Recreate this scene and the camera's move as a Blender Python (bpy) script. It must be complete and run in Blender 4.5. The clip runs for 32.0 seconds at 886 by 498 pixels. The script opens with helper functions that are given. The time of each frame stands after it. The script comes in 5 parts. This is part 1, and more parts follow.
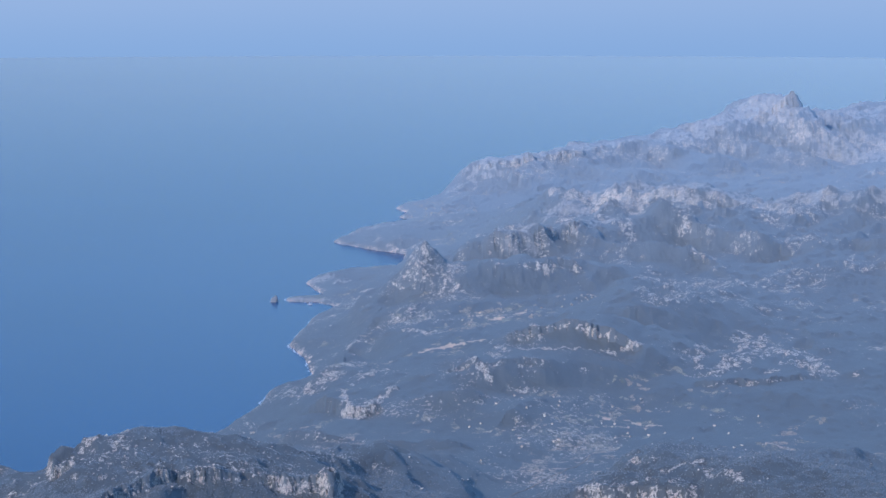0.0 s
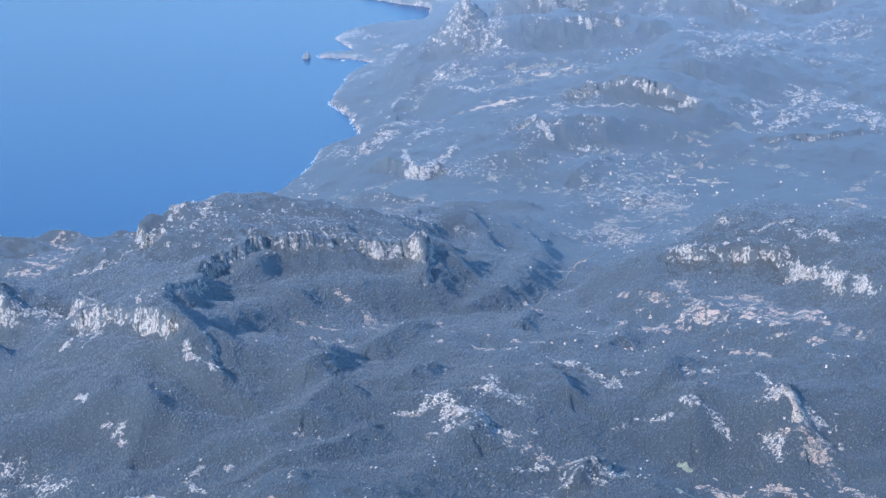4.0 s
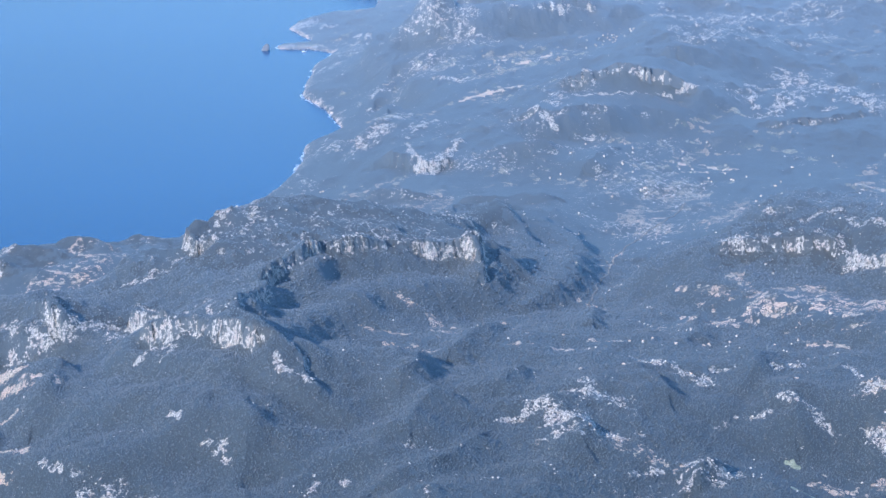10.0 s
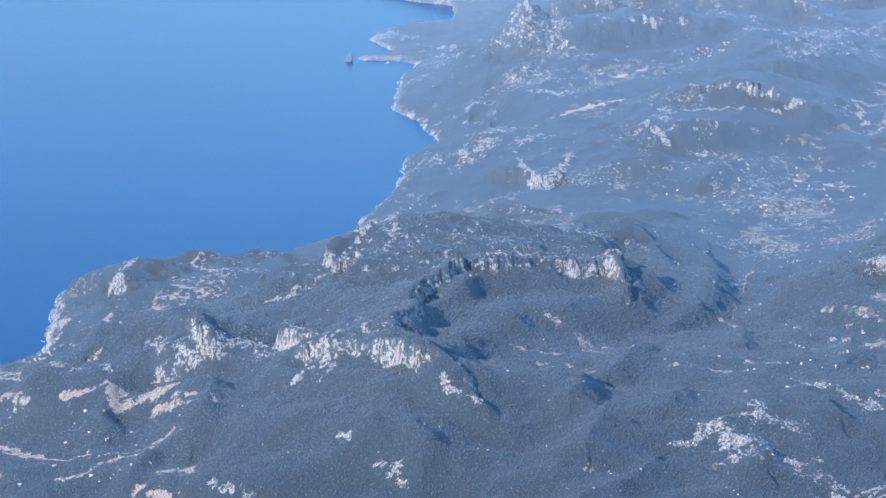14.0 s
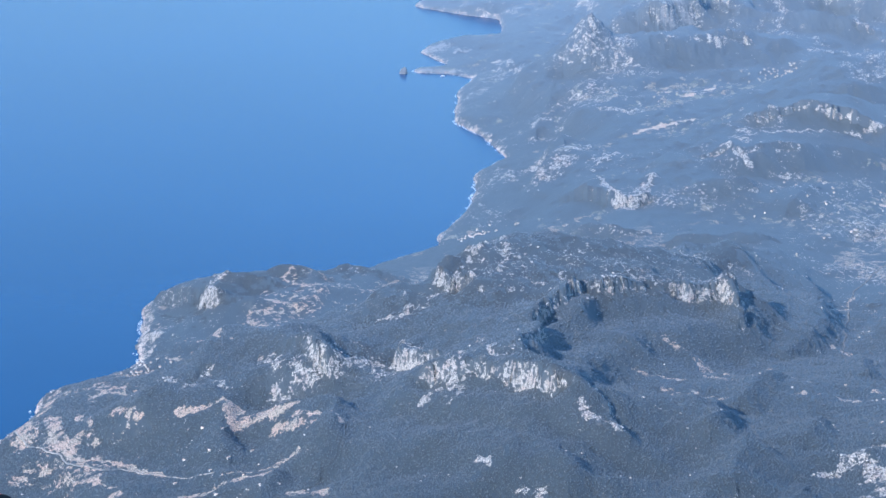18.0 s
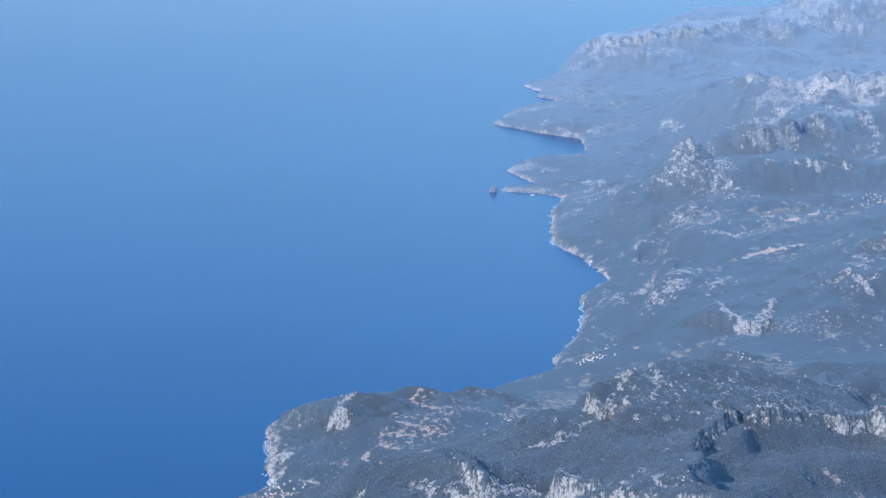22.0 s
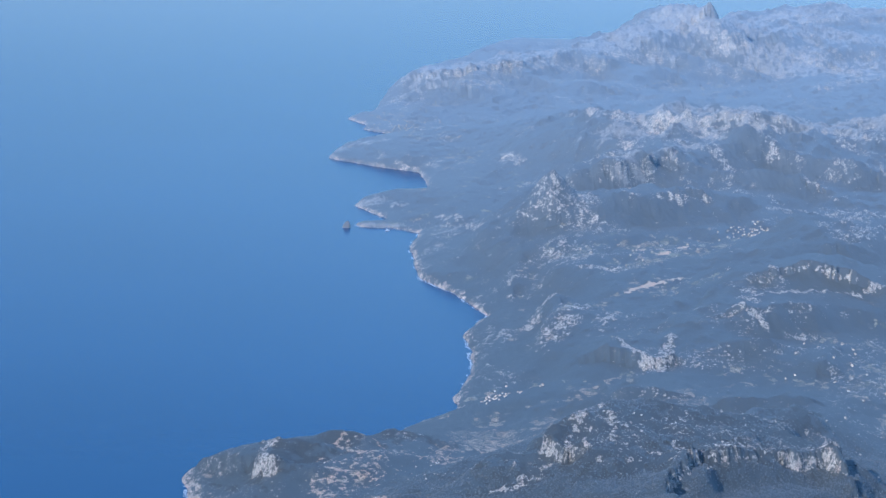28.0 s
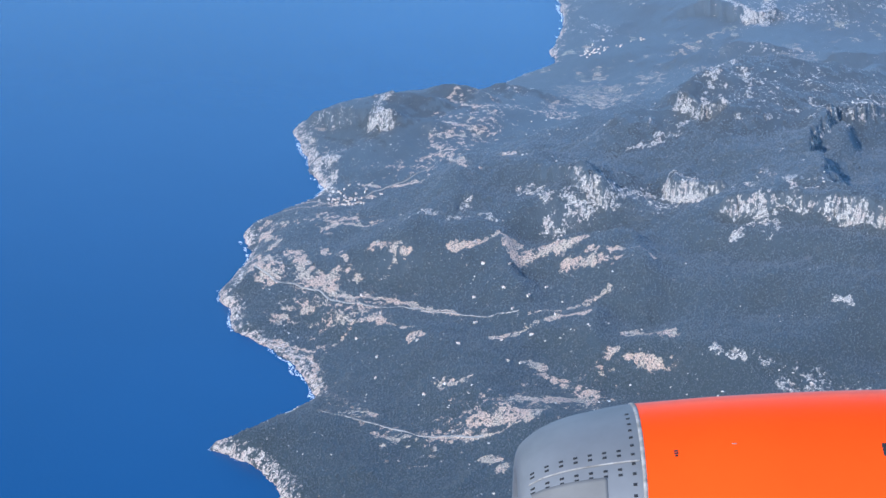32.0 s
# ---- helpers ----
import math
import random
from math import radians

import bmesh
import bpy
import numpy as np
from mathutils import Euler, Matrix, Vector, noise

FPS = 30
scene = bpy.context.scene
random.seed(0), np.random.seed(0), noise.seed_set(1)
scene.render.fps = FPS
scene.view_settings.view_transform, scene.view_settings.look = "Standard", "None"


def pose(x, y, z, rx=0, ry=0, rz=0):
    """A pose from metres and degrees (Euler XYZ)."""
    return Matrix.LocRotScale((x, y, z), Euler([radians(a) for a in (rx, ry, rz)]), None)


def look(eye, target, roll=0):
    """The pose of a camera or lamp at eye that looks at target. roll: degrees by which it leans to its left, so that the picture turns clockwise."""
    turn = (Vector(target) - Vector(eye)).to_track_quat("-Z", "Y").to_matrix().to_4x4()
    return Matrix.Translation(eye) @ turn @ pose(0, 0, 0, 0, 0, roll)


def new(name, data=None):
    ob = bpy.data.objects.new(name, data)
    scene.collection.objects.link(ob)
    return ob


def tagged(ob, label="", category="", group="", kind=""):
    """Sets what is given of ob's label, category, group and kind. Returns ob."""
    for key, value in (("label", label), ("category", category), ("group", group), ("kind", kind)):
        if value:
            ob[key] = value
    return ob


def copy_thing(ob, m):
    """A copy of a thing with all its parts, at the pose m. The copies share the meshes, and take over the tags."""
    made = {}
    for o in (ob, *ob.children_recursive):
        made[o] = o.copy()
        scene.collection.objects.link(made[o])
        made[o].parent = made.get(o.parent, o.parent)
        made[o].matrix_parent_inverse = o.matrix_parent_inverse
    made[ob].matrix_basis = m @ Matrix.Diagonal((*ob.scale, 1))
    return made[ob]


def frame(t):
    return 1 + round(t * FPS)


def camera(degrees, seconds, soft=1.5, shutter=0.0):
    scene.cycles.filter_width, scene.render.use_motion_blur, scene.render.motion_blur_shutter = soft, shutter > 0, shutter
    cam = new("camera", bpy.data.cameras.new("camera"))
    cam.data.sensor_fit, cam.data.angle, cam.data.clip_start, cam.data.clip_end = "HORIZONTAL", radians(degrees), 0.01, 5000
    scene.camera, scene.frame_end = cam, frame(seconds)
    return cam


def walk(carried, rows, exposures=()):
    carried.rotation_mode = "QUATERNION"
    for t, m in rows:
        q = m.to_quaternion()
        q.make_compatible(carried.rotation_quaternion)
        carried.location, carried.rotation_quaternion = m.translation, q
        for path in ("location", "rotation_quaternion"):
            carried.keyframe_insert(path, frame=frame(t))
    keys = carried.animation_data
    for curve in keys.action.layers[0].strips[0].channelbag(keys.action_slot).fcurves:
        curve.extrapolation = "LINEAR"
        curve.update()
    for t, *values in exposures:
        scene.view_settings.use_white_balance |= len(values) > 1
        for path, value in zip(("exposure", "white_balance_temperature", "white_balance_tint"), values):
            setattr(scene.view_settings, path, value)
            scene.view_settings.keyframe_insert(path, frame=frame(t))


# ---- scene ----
# A mountain coast seen from an airliner. One unit stands for 20 m of land, so that land, sea and flight keep their proportions.
cam = camera(24.99, 32.0)
PATH = [
    (0, -38.72, -550.52, 176.77, -30.49, -7.81, -0.07),
    (0.5, -41.65, -547.99, 177.23, -30.64, -8.55, -0.31),
    (1, -44.58, -545.44, 177.68, -30.78, -9.34, -0.47),
    (1.5, -47.51, -542.88, 178.12, -30.91, -10.18, -0.49),
    (2, -50.44, -540.32, 178.55, -31.00, -11.04, -0.53),
    (2.5, -53.38, -537.74, 178.98, -31.03, -11.95, -0.51),
    (3, -56.31, -535.15, 179.39, -31.05, -12.93, -0.50),
    (3.5, -59.25, -532.55, 179.80, -31.07, -13.97, -0.57),
    (4, -62.18, -529.94, 180.20, -31.09, -15.04, -0.61),
    (4.5, -65.12, -527.31, 180.60, -31.11, -16.04, -0.73),
    (6.5, -76.88, -516.71, 182.09, -32.07, -17.30, -1.11),
    (7, -79.82, -514.03, 182.44, -32.55, -17.04, -1.12),
    (7.5, -82.76, -511.33, 182.79, -33.08, -16.74, -1.13),
    (8, -85.70, -508.63, 183.12, -33.63, -16.40, -1.14),
    (8.5, -88.65, -505.92, 183.45, -34.10, -16.09, -1.17),
    (9, -91.59, -503.19, 183.77, -34.45, -15.87, -1.19),
    (9.5, -94.54, -500.46, 184.09, -34.63, -15.75, -1.23),
    (10, -97.49, -497.71, 184.39, -34.68, -15.68, -1.28),
    (10.5, -100.43, -494.95, 184.69, -34.63, -15.63, -1.27),
    (11, -103.38, -492.18, 184.98, -34.54, -15.62, -1.32),
    (11.5, -106.33, -489.40, 185.26, -34.45, -15.59, -1.35),
    (12, -109.28, -486.60, 185.53, -34.38, -15.55, -1.34),
    (12.5, -112.23, -483.80, 185.80, -34.30, -15.49, -1.30),
    (13, -115.19, -480.98, 186.06, -34.21, -15.45, -1.24),
    (13.5, -118.14, -478.15, 186.31, -34.12, -15.44, -1.16),
    (14, -121.09, -475.32, 186.55, -34.03, -15.46, -1.05),
    (14.5, -124.05, -472.47, 186.78, -34.01, -15.48, -0.91),
    (16.5, -135.88, -460.95, 187.64, -34.09, -15.37, -0.22),
    (17, -138.83, -458.05, 187.84, -34.18, -15.31, -0.12),
    (17.5, -141.79, -455.13, 188.02, -34.28, -15.26, 0.05),
    (18, -144.75, -452.20, 188.20, -34.34, -15.20, 0.16),
    (18.5, -147.72, -449.26, 188.37, -34.38, -15.13, 0.26),
    (19, -150.68, -446.31, 188.53, -34.38, -15.00, 0.40),
    (19.5, -153.64, -443.35, 188.69, -34.36, -14.79, 0.49),
    (20, -156.61, -440.37, 188.83, -34.27, -14.45, 0.59),
    (20.5, -159.57, -437.39, 188.97, -34.09, -13.99, 0.69),
    (21, -162.54, -434.39, 189.10, -33.88, -13.38, 0.82),
    (21.5, -165.51, -431.38, 189.23, -33.69, -12.67, 0.94),
    (22, -168.47, -428.36, 189.34, -33.56, -11.97, 0.98),
    (22.5, -171.44, -425.33, 189.45, -33.57, -11.27, 0.96),
    (23, -174.41, -422.29, 189.55, -33.70, -10.66, 0.96),
    (23.5, -177.38, -419.24, 189.64, -33.96, -10.32, 1.03),
    (24, -180.35, -416.17, 189.72, -34.33, -10.24, 1.14),
    (24.5, -183.33, -413.09, 189.80, -34.91, -10.25, 1.21),
    (25, -186.30, -410.01, 189.86, -35.75, -10.24, 1.35),
    (25.5, -189.27, -406.91, 189.92, -36.78, -10.13, 1.50),
    (27.5, -201.18, -394.40, 190.08, -40.26, -10.32, 1.72),
    (28, -204.16, -391.24, 190.10, -40.62, -10.98, 1.70),
    (28.5, -207.13, -388.08, 190.11, -40.79, -11.98, 1.64),
    (29, -210.12, -384.90, 190.12, -40.84, -13.33, 1.58),
    (29.5, -213.10, -381.71, 190.11, -40.84, -14.90, 1.54),
    (30, -216.08, -378.51, 190.10, -40.86, -16.56, 1.54),
    (30.5, -219.06, -375.30, 190.08, -40.89, -18.11, 1.65),
    (31, -222.04, -372.07, 190.05, -40.92, -19.41, 1.74),
    (31.5, -225.03, -368.84, 190.01, -40.96, -20.41, 1.90),
    (32, -228.01, -365.59, 189.97, -40.99, -21.05, 2.08),
]


def heading(x, y, z, yaw, pitch, roll):
    """A camera at x, y, z, by yaw, pitch and lean in degrees."""
    a, b = radians(yaw), radians(pitch)
    ahead = Vector((-math.sin(a) * math.cos(b), math.cos(a) * math.cos(b), math.sin(b)))
    return look((x, y, z), Vector((x, y, z)) + 100 * ahead, roll)


EXPOSURES = [(t, stops, kelvin, tint) for t, stops, kelvin, tint in (
    (0, 0.28, 4830, 17), (2, 0.53, 4740, 14), (4, 0.92, 4740, 12), (7, 1.03, 4740, 12), (9, 0.99, 4720, 12), (14, 0.92, 4690, 11), (20, 0.84, 4670, 10), (24, 0.48, 4620, 10), (28, 0.45, 4610, 10), (30, 0.76, 4690, 10), (32, 0.88, 4700, 10))]
walk(cam, [(t, heading(*row)) for t, *row in PATH], EXPOSURES)

# ---- light: an afternoon sun in the west, a hazy blue sky ----
SUN_AZ, SUN_EL = radians(262), radians(30)  # compass bearing, height
world = bpy.data.worlds.new("sky")
scene.world = world
world.use_nodes = True
wn = world.node_tree.nodes
sky = wn.new("ShaderNodeTexSky")
sky.sky_type, sky.sun_disc = "NISHITA", False
sky.sun_elevation, sky.sun_rotation = SUN_EL, SUN_AZ
sky.altitude, sky.air_density, sky.dust_density, sky.ozone_density = 0, 1.6, 0.2, 4.0
# thick haze low over the sea
aim = wn.new("ShaderNodeTexCoord")
split = wn.new("ShaderNodeSeparateXYZ")
low = wn.new("ShaderNodeMapRange")
low.interpolation_type = "SMOOTHSTEP"
low.inputs["From Min"].default_value, low.inputs["From Max"].default_value = 0.0, 0.16
hazy = wn.new("ShaderNodeMix")
hazy.data_type = "RGBA"
veil = wn.new("ShaderNodeMix")
veil.data_type = "RGBA"
veil.inputs[6].default_value, veil.inputs[7].default_value = (1.93, 2.56, 3.1, 1), (2.48, 2.9, 3.22, 1)
rise = wn.new("ShaderNodeMapRange")
rise.interpolation_type = "SMOOTHSTEP"
rise.inputs["From Min"].default_value, rise.inputs["From Max"].default_value = -0.046, 0.0
for a, b in ((split.outputs["Z"], rise.inputs["Value"]), (rise.outputs[0], veil.inputs[0]), (veil.outputs[2], hazy.inputs[6]), (aim.outputs["Generated"], split.inputs[0]), (split.outputs["Z"], low.inputs["Value"]), (low.outputs[0], hazy.inputs[0]),
             (sky.outputs[0], hazy.inputs[7]), (hazy.outputs[2], wn["Background"].inputs[0])):
    world.node_tree.links.new(a, b)
wn["Background"].inputs[1].default_value = 0.13
sun = new("sun", bpy.data.lights.new("sun", "SUN"))
sun.data.energy, sun.data.angle, sun.data.color = 3.8, radians(0.5), (1.0, 0.84, 0.66)
toward = Vector((math.sin(SUN_AZ) * math.cos(SUN_EL), math.cos(SUN_AZ) * math.cos(SUN_EL), math.sin(SUN_EL)))
sun.matrix_world = look(toward * 900, (0, 0, 0))


# ---- materials ----
class Mat:
    """A node material under construction, with short ways to add nodes."""

    def __init__(self, name):
        self.m = bpy.data.materials.new(name)
        self.m.use_nodes = True
        self.t = self.m.node_tree
        self.b = self.t.nodes["Principled BSDF"]
        self.where = self.t.nodes.new("ShaderNodeTexCoord").outputs["Object"]

    def link(self, a, b):
        if isinstance(a, (int, float)):
            b.default_value = a
        elif isinstance(a, tuple):
            b.default_value = (*a, 1) if len(a) == 3 and b.type == "RGBA" else a
        else:
            self.t.links.new(a, b)

    def put(self, **values):
        for key, v in values.items():
            self.link(v, self.b.inputs[key.replace("_", " ")])
        return self

    def noise(self, scale, detail=4.0, rough=0.55, at=None):
        n = self.t.nodes.new("ShaderNodeTexNoise")
        n.inputs["Scale"].default_value, n.inputs["Detail"].default_value, n.inputs["Roughness"].default_value = scale, detail, rough
        self.link(at or self.where, n.inputs["Vector"])
        return n.outputs["Fac"]

    def cells(self, scale, at, edge=False):
        """Cells like fields: a colour at random for each, or the distance from its edge."""
        n = self.t.nodes.new("ShaderNodeTexVoronoi")
        n.feature = "DISTANCE_TO_EDGE" if edge else "F1"
        n.inputs["Scale"].default_value = scale
        self.link(at, n.inputs["Vector"])
        if edge:
            return n.outputs["Distance"]
        c = self.t.nodes.new("ShaderNodeSeparateColor")
        self.link(n.outputs["Color"], c.inputs[0])
        return c.outputs[0], c.outputs[1]

    def bent(self, scale, much, stretch=(1, 1, 1)):
        """Coordinates pushed about by noise."""
        n = self.t.nodes.new("ShaderNodeTexNoise")
        n.inputs["Scale"].default_value, n.inputs["Detail"].default_value = scale, 2
        self.link(self.where, n.inputs["Vector"])
        v = self.t.nodes.new("ShaderNodeVectorMath")
        v.operation = "MULTIPLY_ADD"
        self.link(n.outputs["Color"], v.inputs[0])
        v.inputs[1].default_value = (much, much, 0)
        self.link(self.where, v.inputs[2])
        w = self.t.nodes.new("ShaderNodeVectorMath")
        w.operation = "MULTIPLY"
        self.link(v.outputs[0], w.inputs[0])
        w.inputs[1].default_value = stretch
        return w.outputs[0]

    def attr(self, name):
        n = self.t.nodes.new("ShaderNodeAttribute")
        n.attribute_name = name
        return n.outputs["Fac"]

    def math(self, op, a, b=0.0, c=0.0):
        n = self.t.nodes.new("ShaderNodeMath")
        n.operation = op
        for v, s in zip((a, b, c), n.inputs):
            self.link(v, s)
        return n.outputs[0]

    def span(self, v, lo, hi, to_lo=0.0, to_hi=1.0):
        n = self.t.nodes.new("ShaderNodeMapRange")
        for x, s in zip((v, lo, hi, to_lo, to_hi), n.inputs):
            self.link(x, s)
        return n.outputs[0]

    def mix(self, fac, a, b):
        n = self.t.nodes.new("ShaderNodeMix")
        n.data_type = "RGBA"
        self.link(fac, n.inputs[0]), self.link(a, n.inputs[6]), self.link(b, n.inputs[7])
        return n.outputs[2]

    def sheen(self, most, rough=0.6, power=2.0, tint=(0.97, 0.97, 0.95), dull=0.0, level=True, haze_gain=1.0):
        """A gloss that grows towards a grazing view and gives back the sky; level turns it upward to imitate distance
        haze.
        """
        w = self.t.nodes.new("ShaderNodeLayerWeight")
        w.inputs["Blend"].default_value = 0.5
        g = self.t.nodes.new("ShaderNodeBsdfGlossy")
        g.inputs["Roughness"].default_value, g.inputs["Color"].default_value = rough, (*tint, 1)
        if level:
            up = self.t.nodes.new("ShaderNodeCombineXYZ")
            up.inputs["Z"].default_value = 1.0
            self.link(up.outputs[0], w.inputs["Normal"]), self.link(up.outputs[0], g.inputs["Normal"])
        m = self.t.nodes.new("ShaderNodeMixShader")
        self.link(self.math("MULTIPLY", self.math("POWER", w.outputs["Facing"], power), self.math("MULTIPLY", self.span(dull, 0.0, 1.0, most, most * 0.72), haze_gain)), m.inputs[0])
        self.link(self.b.outputs[0], m.inputs[1]), self.link(g.outputs[0], m.inputs[2])
        self.link(m.outputs[0], self.t.nodes["Material Output"].inputs["Surface"])
        return self

    def squeezed(self, factor):
        """Coordinates squeezed upright, so that patterns run down steep faces."""
        n = self.t.nodes.new("ShaderNodeMapping")
        n.inputs["Scale"].default_value = (1, 1, factor)
        self.link(self.where, n.inputs["Vector"])
        return n.outputs[0]

    def bump(self, height, strength, distance):
        n = self.t.nodes.new("ShaderNodeBump")
        n.inputs["Strength"].default_value, n.inputs["Distance"].default_value = strength, distance
        self.link(height, n.inputs["Height"])
        self.t.links.new(n.outputs[0], self.b.inputs["Normal"])
        return self


def land_material():
    """Pine woods' floor and scrub, grey limestone and dry tilled ground, told apart by what grows there."""
    k = Mat("land")
    mid, fine = k.noise(0.55, 6, 0.65), k.noise(2.6, 6, 0.7)
    scrub = k.mix(k.span(fine, 0.35, 0.65), (0.013, 0.021, 0.020), (0.028, 0.037, 0.032))
    woods = k.math("ADD", k.math("MULTIPLY", k.noise(0.11, 6, 0.65), 0.7), k.math("MULTIPLY", mid, 0.3))
    scrub = k.mix(k.span(woods, 0.57, 0.65), scrub, k.mix(k.span(fine, 0.4, 0.65), (0.036, 0.039, 0.030), (0.095, 0.088, 0.064)))
    grit = k.mix(k.span(fine, 0.38, 0.62), (0.32, 0.27, 0.215), (0.76, 0.66, 0.54))
    stone = k.mix(k.span(k.noise(0.3, 5, 0.6), 0.5, 0.62), grit, (0.55, 0.43, 0.34))
    stone = k.mix(k.attr("shore"), stone, k.mix(k.span(mid, 0.4, 0.6), (0.60, 0.42, 0.30), (0.74, 0.60, 0.46)))
    stone = k.mix(k.span(k.noise(1.6, 4, 0.6, k.squeezed(0.12)), 0.53, 0.60), stone, (0.11, 0.105, 0.095))
    ledges = k.noise(0.6, 4, 0.6, k.squeezed(2.0))
    flutes = k.noise(1.5, 3, 0.6, k.squeezed(0.3))
    chance = k.math("ADD", k.math("MULTIPLY", ledges, 1.45), k.math("MULTIPLY_ADD", flutes, 1.45, -0.95))
    scree = k.math("ADD", k.math("MULTIPLY", k.noise(0.24, 5, 0.65, k.squeezed(1.5)), 1.5), k.math("MULTIPLY_ADD", k.noise(1.0, 3, 0.6), 1.5, -1.0))
    chance = k.math("ADD", k.math("MULTIPLY", chance, k.math("SUBTRACT", 1.0, k.attr("away"))), k.math("MULTIPLY", scree, k.attr("away")))
    is_rock = k.span(k.math("SUBTRACT", k.attr("rock"), chance), -0.03, 0.03)
    shrubs = k.noise(4.2, 2, 0.5)
    is_rock = k.math("MULTIPLY", is_rock, k.span(shrubs, 0.54, 0.60, 1.0, k.math("MULTIPLY_ADD", k.attr("away"), 0.55, 0.35)))
    soil = k.mix(k.span(fine, 0.35, 0.65), (0.47, 0.30, 0.19), (0.76, 0.54, 0.37))
    soil = k.mix(k.span(k.noise(0.2, 3), 0.45, 0.6), soil, (0.52, 0.40, 0.27))
    rows = k.noise(0.7, 5, 0.65, k.squeezed(5.0))
    chance2 = k.math("ADD", k.math("MULTIPLY", k.noise(0.6, 5, 0.65), 1.3), k.math("MULTIPLY_ADD", rows, 1.1, -0.7))
    is_soil = k.span(k.math("SUBTRACT", k.attr("bare"), chance2), -0.03, 0.03)
    is_soil = k.math("MULTIPLY", is_soil, k.span(k.noise(2.6, 2, 0.5), 0.54, 0.60, 1.0, k.math("MULTIPLY_ADD", k.attr("away"), 0.75, 0.15)))
    plots = k.bent(0.12, 5.0, (1, 1, 0.05))
    (pick, crop), hedge = k.cells(0.17, plots), k.cells(0.17, plots, True)
    (pick2, crop2), hedge2 = k.cells(0.42, plots), k.cells(0.42, plots, True)
    chosen = k.math("LESS_THAN", k.math("MULTIPLY_ADD", pick, 0.34, k.math("MULTIPLY", pick2, 0.16)), k.math("SUBTRACT", k.attr("bare"), 0.24))
    chosen = k.math("MULTIPLY", chosen, k.math("GREATER_THAN", k.math("MULTIPLY", hedge2, hedge), 0.006))
    orchard = k.span(k.math("MULTIPLY_ADD", crop2, 0.22, k.noise(2.2, 2, 0.5)), 0.62, 0.68, 1.0, 0.12)
    field = k.mix(crop, (0.34, 0.25, 0.17), (0.27, 0.25, 0.17))
    field = k.mix(k.span(crop2, 0.62, 0.7), field, (0.15, 0.155, 0.10))
    field = k.mix(k.attr("vale"), field, soil)
    is_soil = k.math("ADD", k.math("MULTIPLY", is_soil, k.math("SUBTRACT", 1.0, k.attr("farm"))), k.math("MULTIPLY", k.math("MULTIPLY", chosen, orchard), k.attr("farm")))
    ploughed = k.span(k.attr("bare"), 0.66, 0.7)
    is_soil = k.math("MAXIMUM", is_soil, k.math("MULTIPLY", ploughed, k.attr("farm")))
    soil = k.mix(k.attr("farm"), soil, k.mix(ploughed, field, soil))
    bald = k.mix(k.span(k.noise(0.45, 6, 0.7), 0.4, 0.62), (0.13, 0.115, 0.10), (0.34, 0.30, 0.25))
    is_bald = k.span(k.math("SUBTRACT", k.attr("bald"), k.math("MULTIPLY_ADD", k.noise(0.09, 7, 0.68, k.squeezed(1.5)), 1.7, -0.4)), -0.06, 0.10)
    scrub = k.mix(is_bald, scrub, bald)
    is_heath = k.span(k.math("SUBTRACT", k.attr("heath"), k.math("MULTIPLY_ADD", k.noise(0.2, 5, 0.65), 1.0, -0.2)), -0.08, 0.08)
    scrub = k.mix(is_heath, scrub, k.mix(k.span(fine, 0.35, 0.65), (0.022, 0.027, 0.023), (0.046, 0.045, 0.036)))
    grass = k.mix(k.span(mid, 0.4, 0.6), (0.24, 0.25, 0.12), (0.42, 0.39, 0.22))
    is_grass = k.span(k.math("SUBTRACT", k.attr("meadow"), k.math("MULTIPLY", k.math("ADD", mid, 0.5), 0.5)), -0.02, 0.02)
    colour = k.mix(is_grass, k.mix(is_rock, k.mix(is_soil, scrub, soil), stone), grass)
    k.put(Base_Color=colour, Roughness=0.85, Specular_IOR_Level=0.3)
    crowns = k.noise(1.7, 3, 0.6)
    k.bump(k.math("ADD", k.math("MULTIPLY", mid, 0.5), k.math("ADD", k.math("MULTIPLY", crowns, 0.55), k.math("MULTIPLY", fine, 0.25))), 1.0, 2.2)
    # gloss imitates haze in the air: stronger on remote land, thinner on rock, soil, heath
    k.sheen(0.47, 0.6, 2.4, dull=k.math("MAXIMUM", k.math("MULTIPLY", k.math("MAXIMUM", is_rock, is_soil), 0.95), is_heath), haze_gain=k.math("MULTIPLY_ADD", k.attr("remote"), 0.38, k.math("MULTIPLY_ADD", k.attr("away"), -0.03, 1.0)))
    return k.m


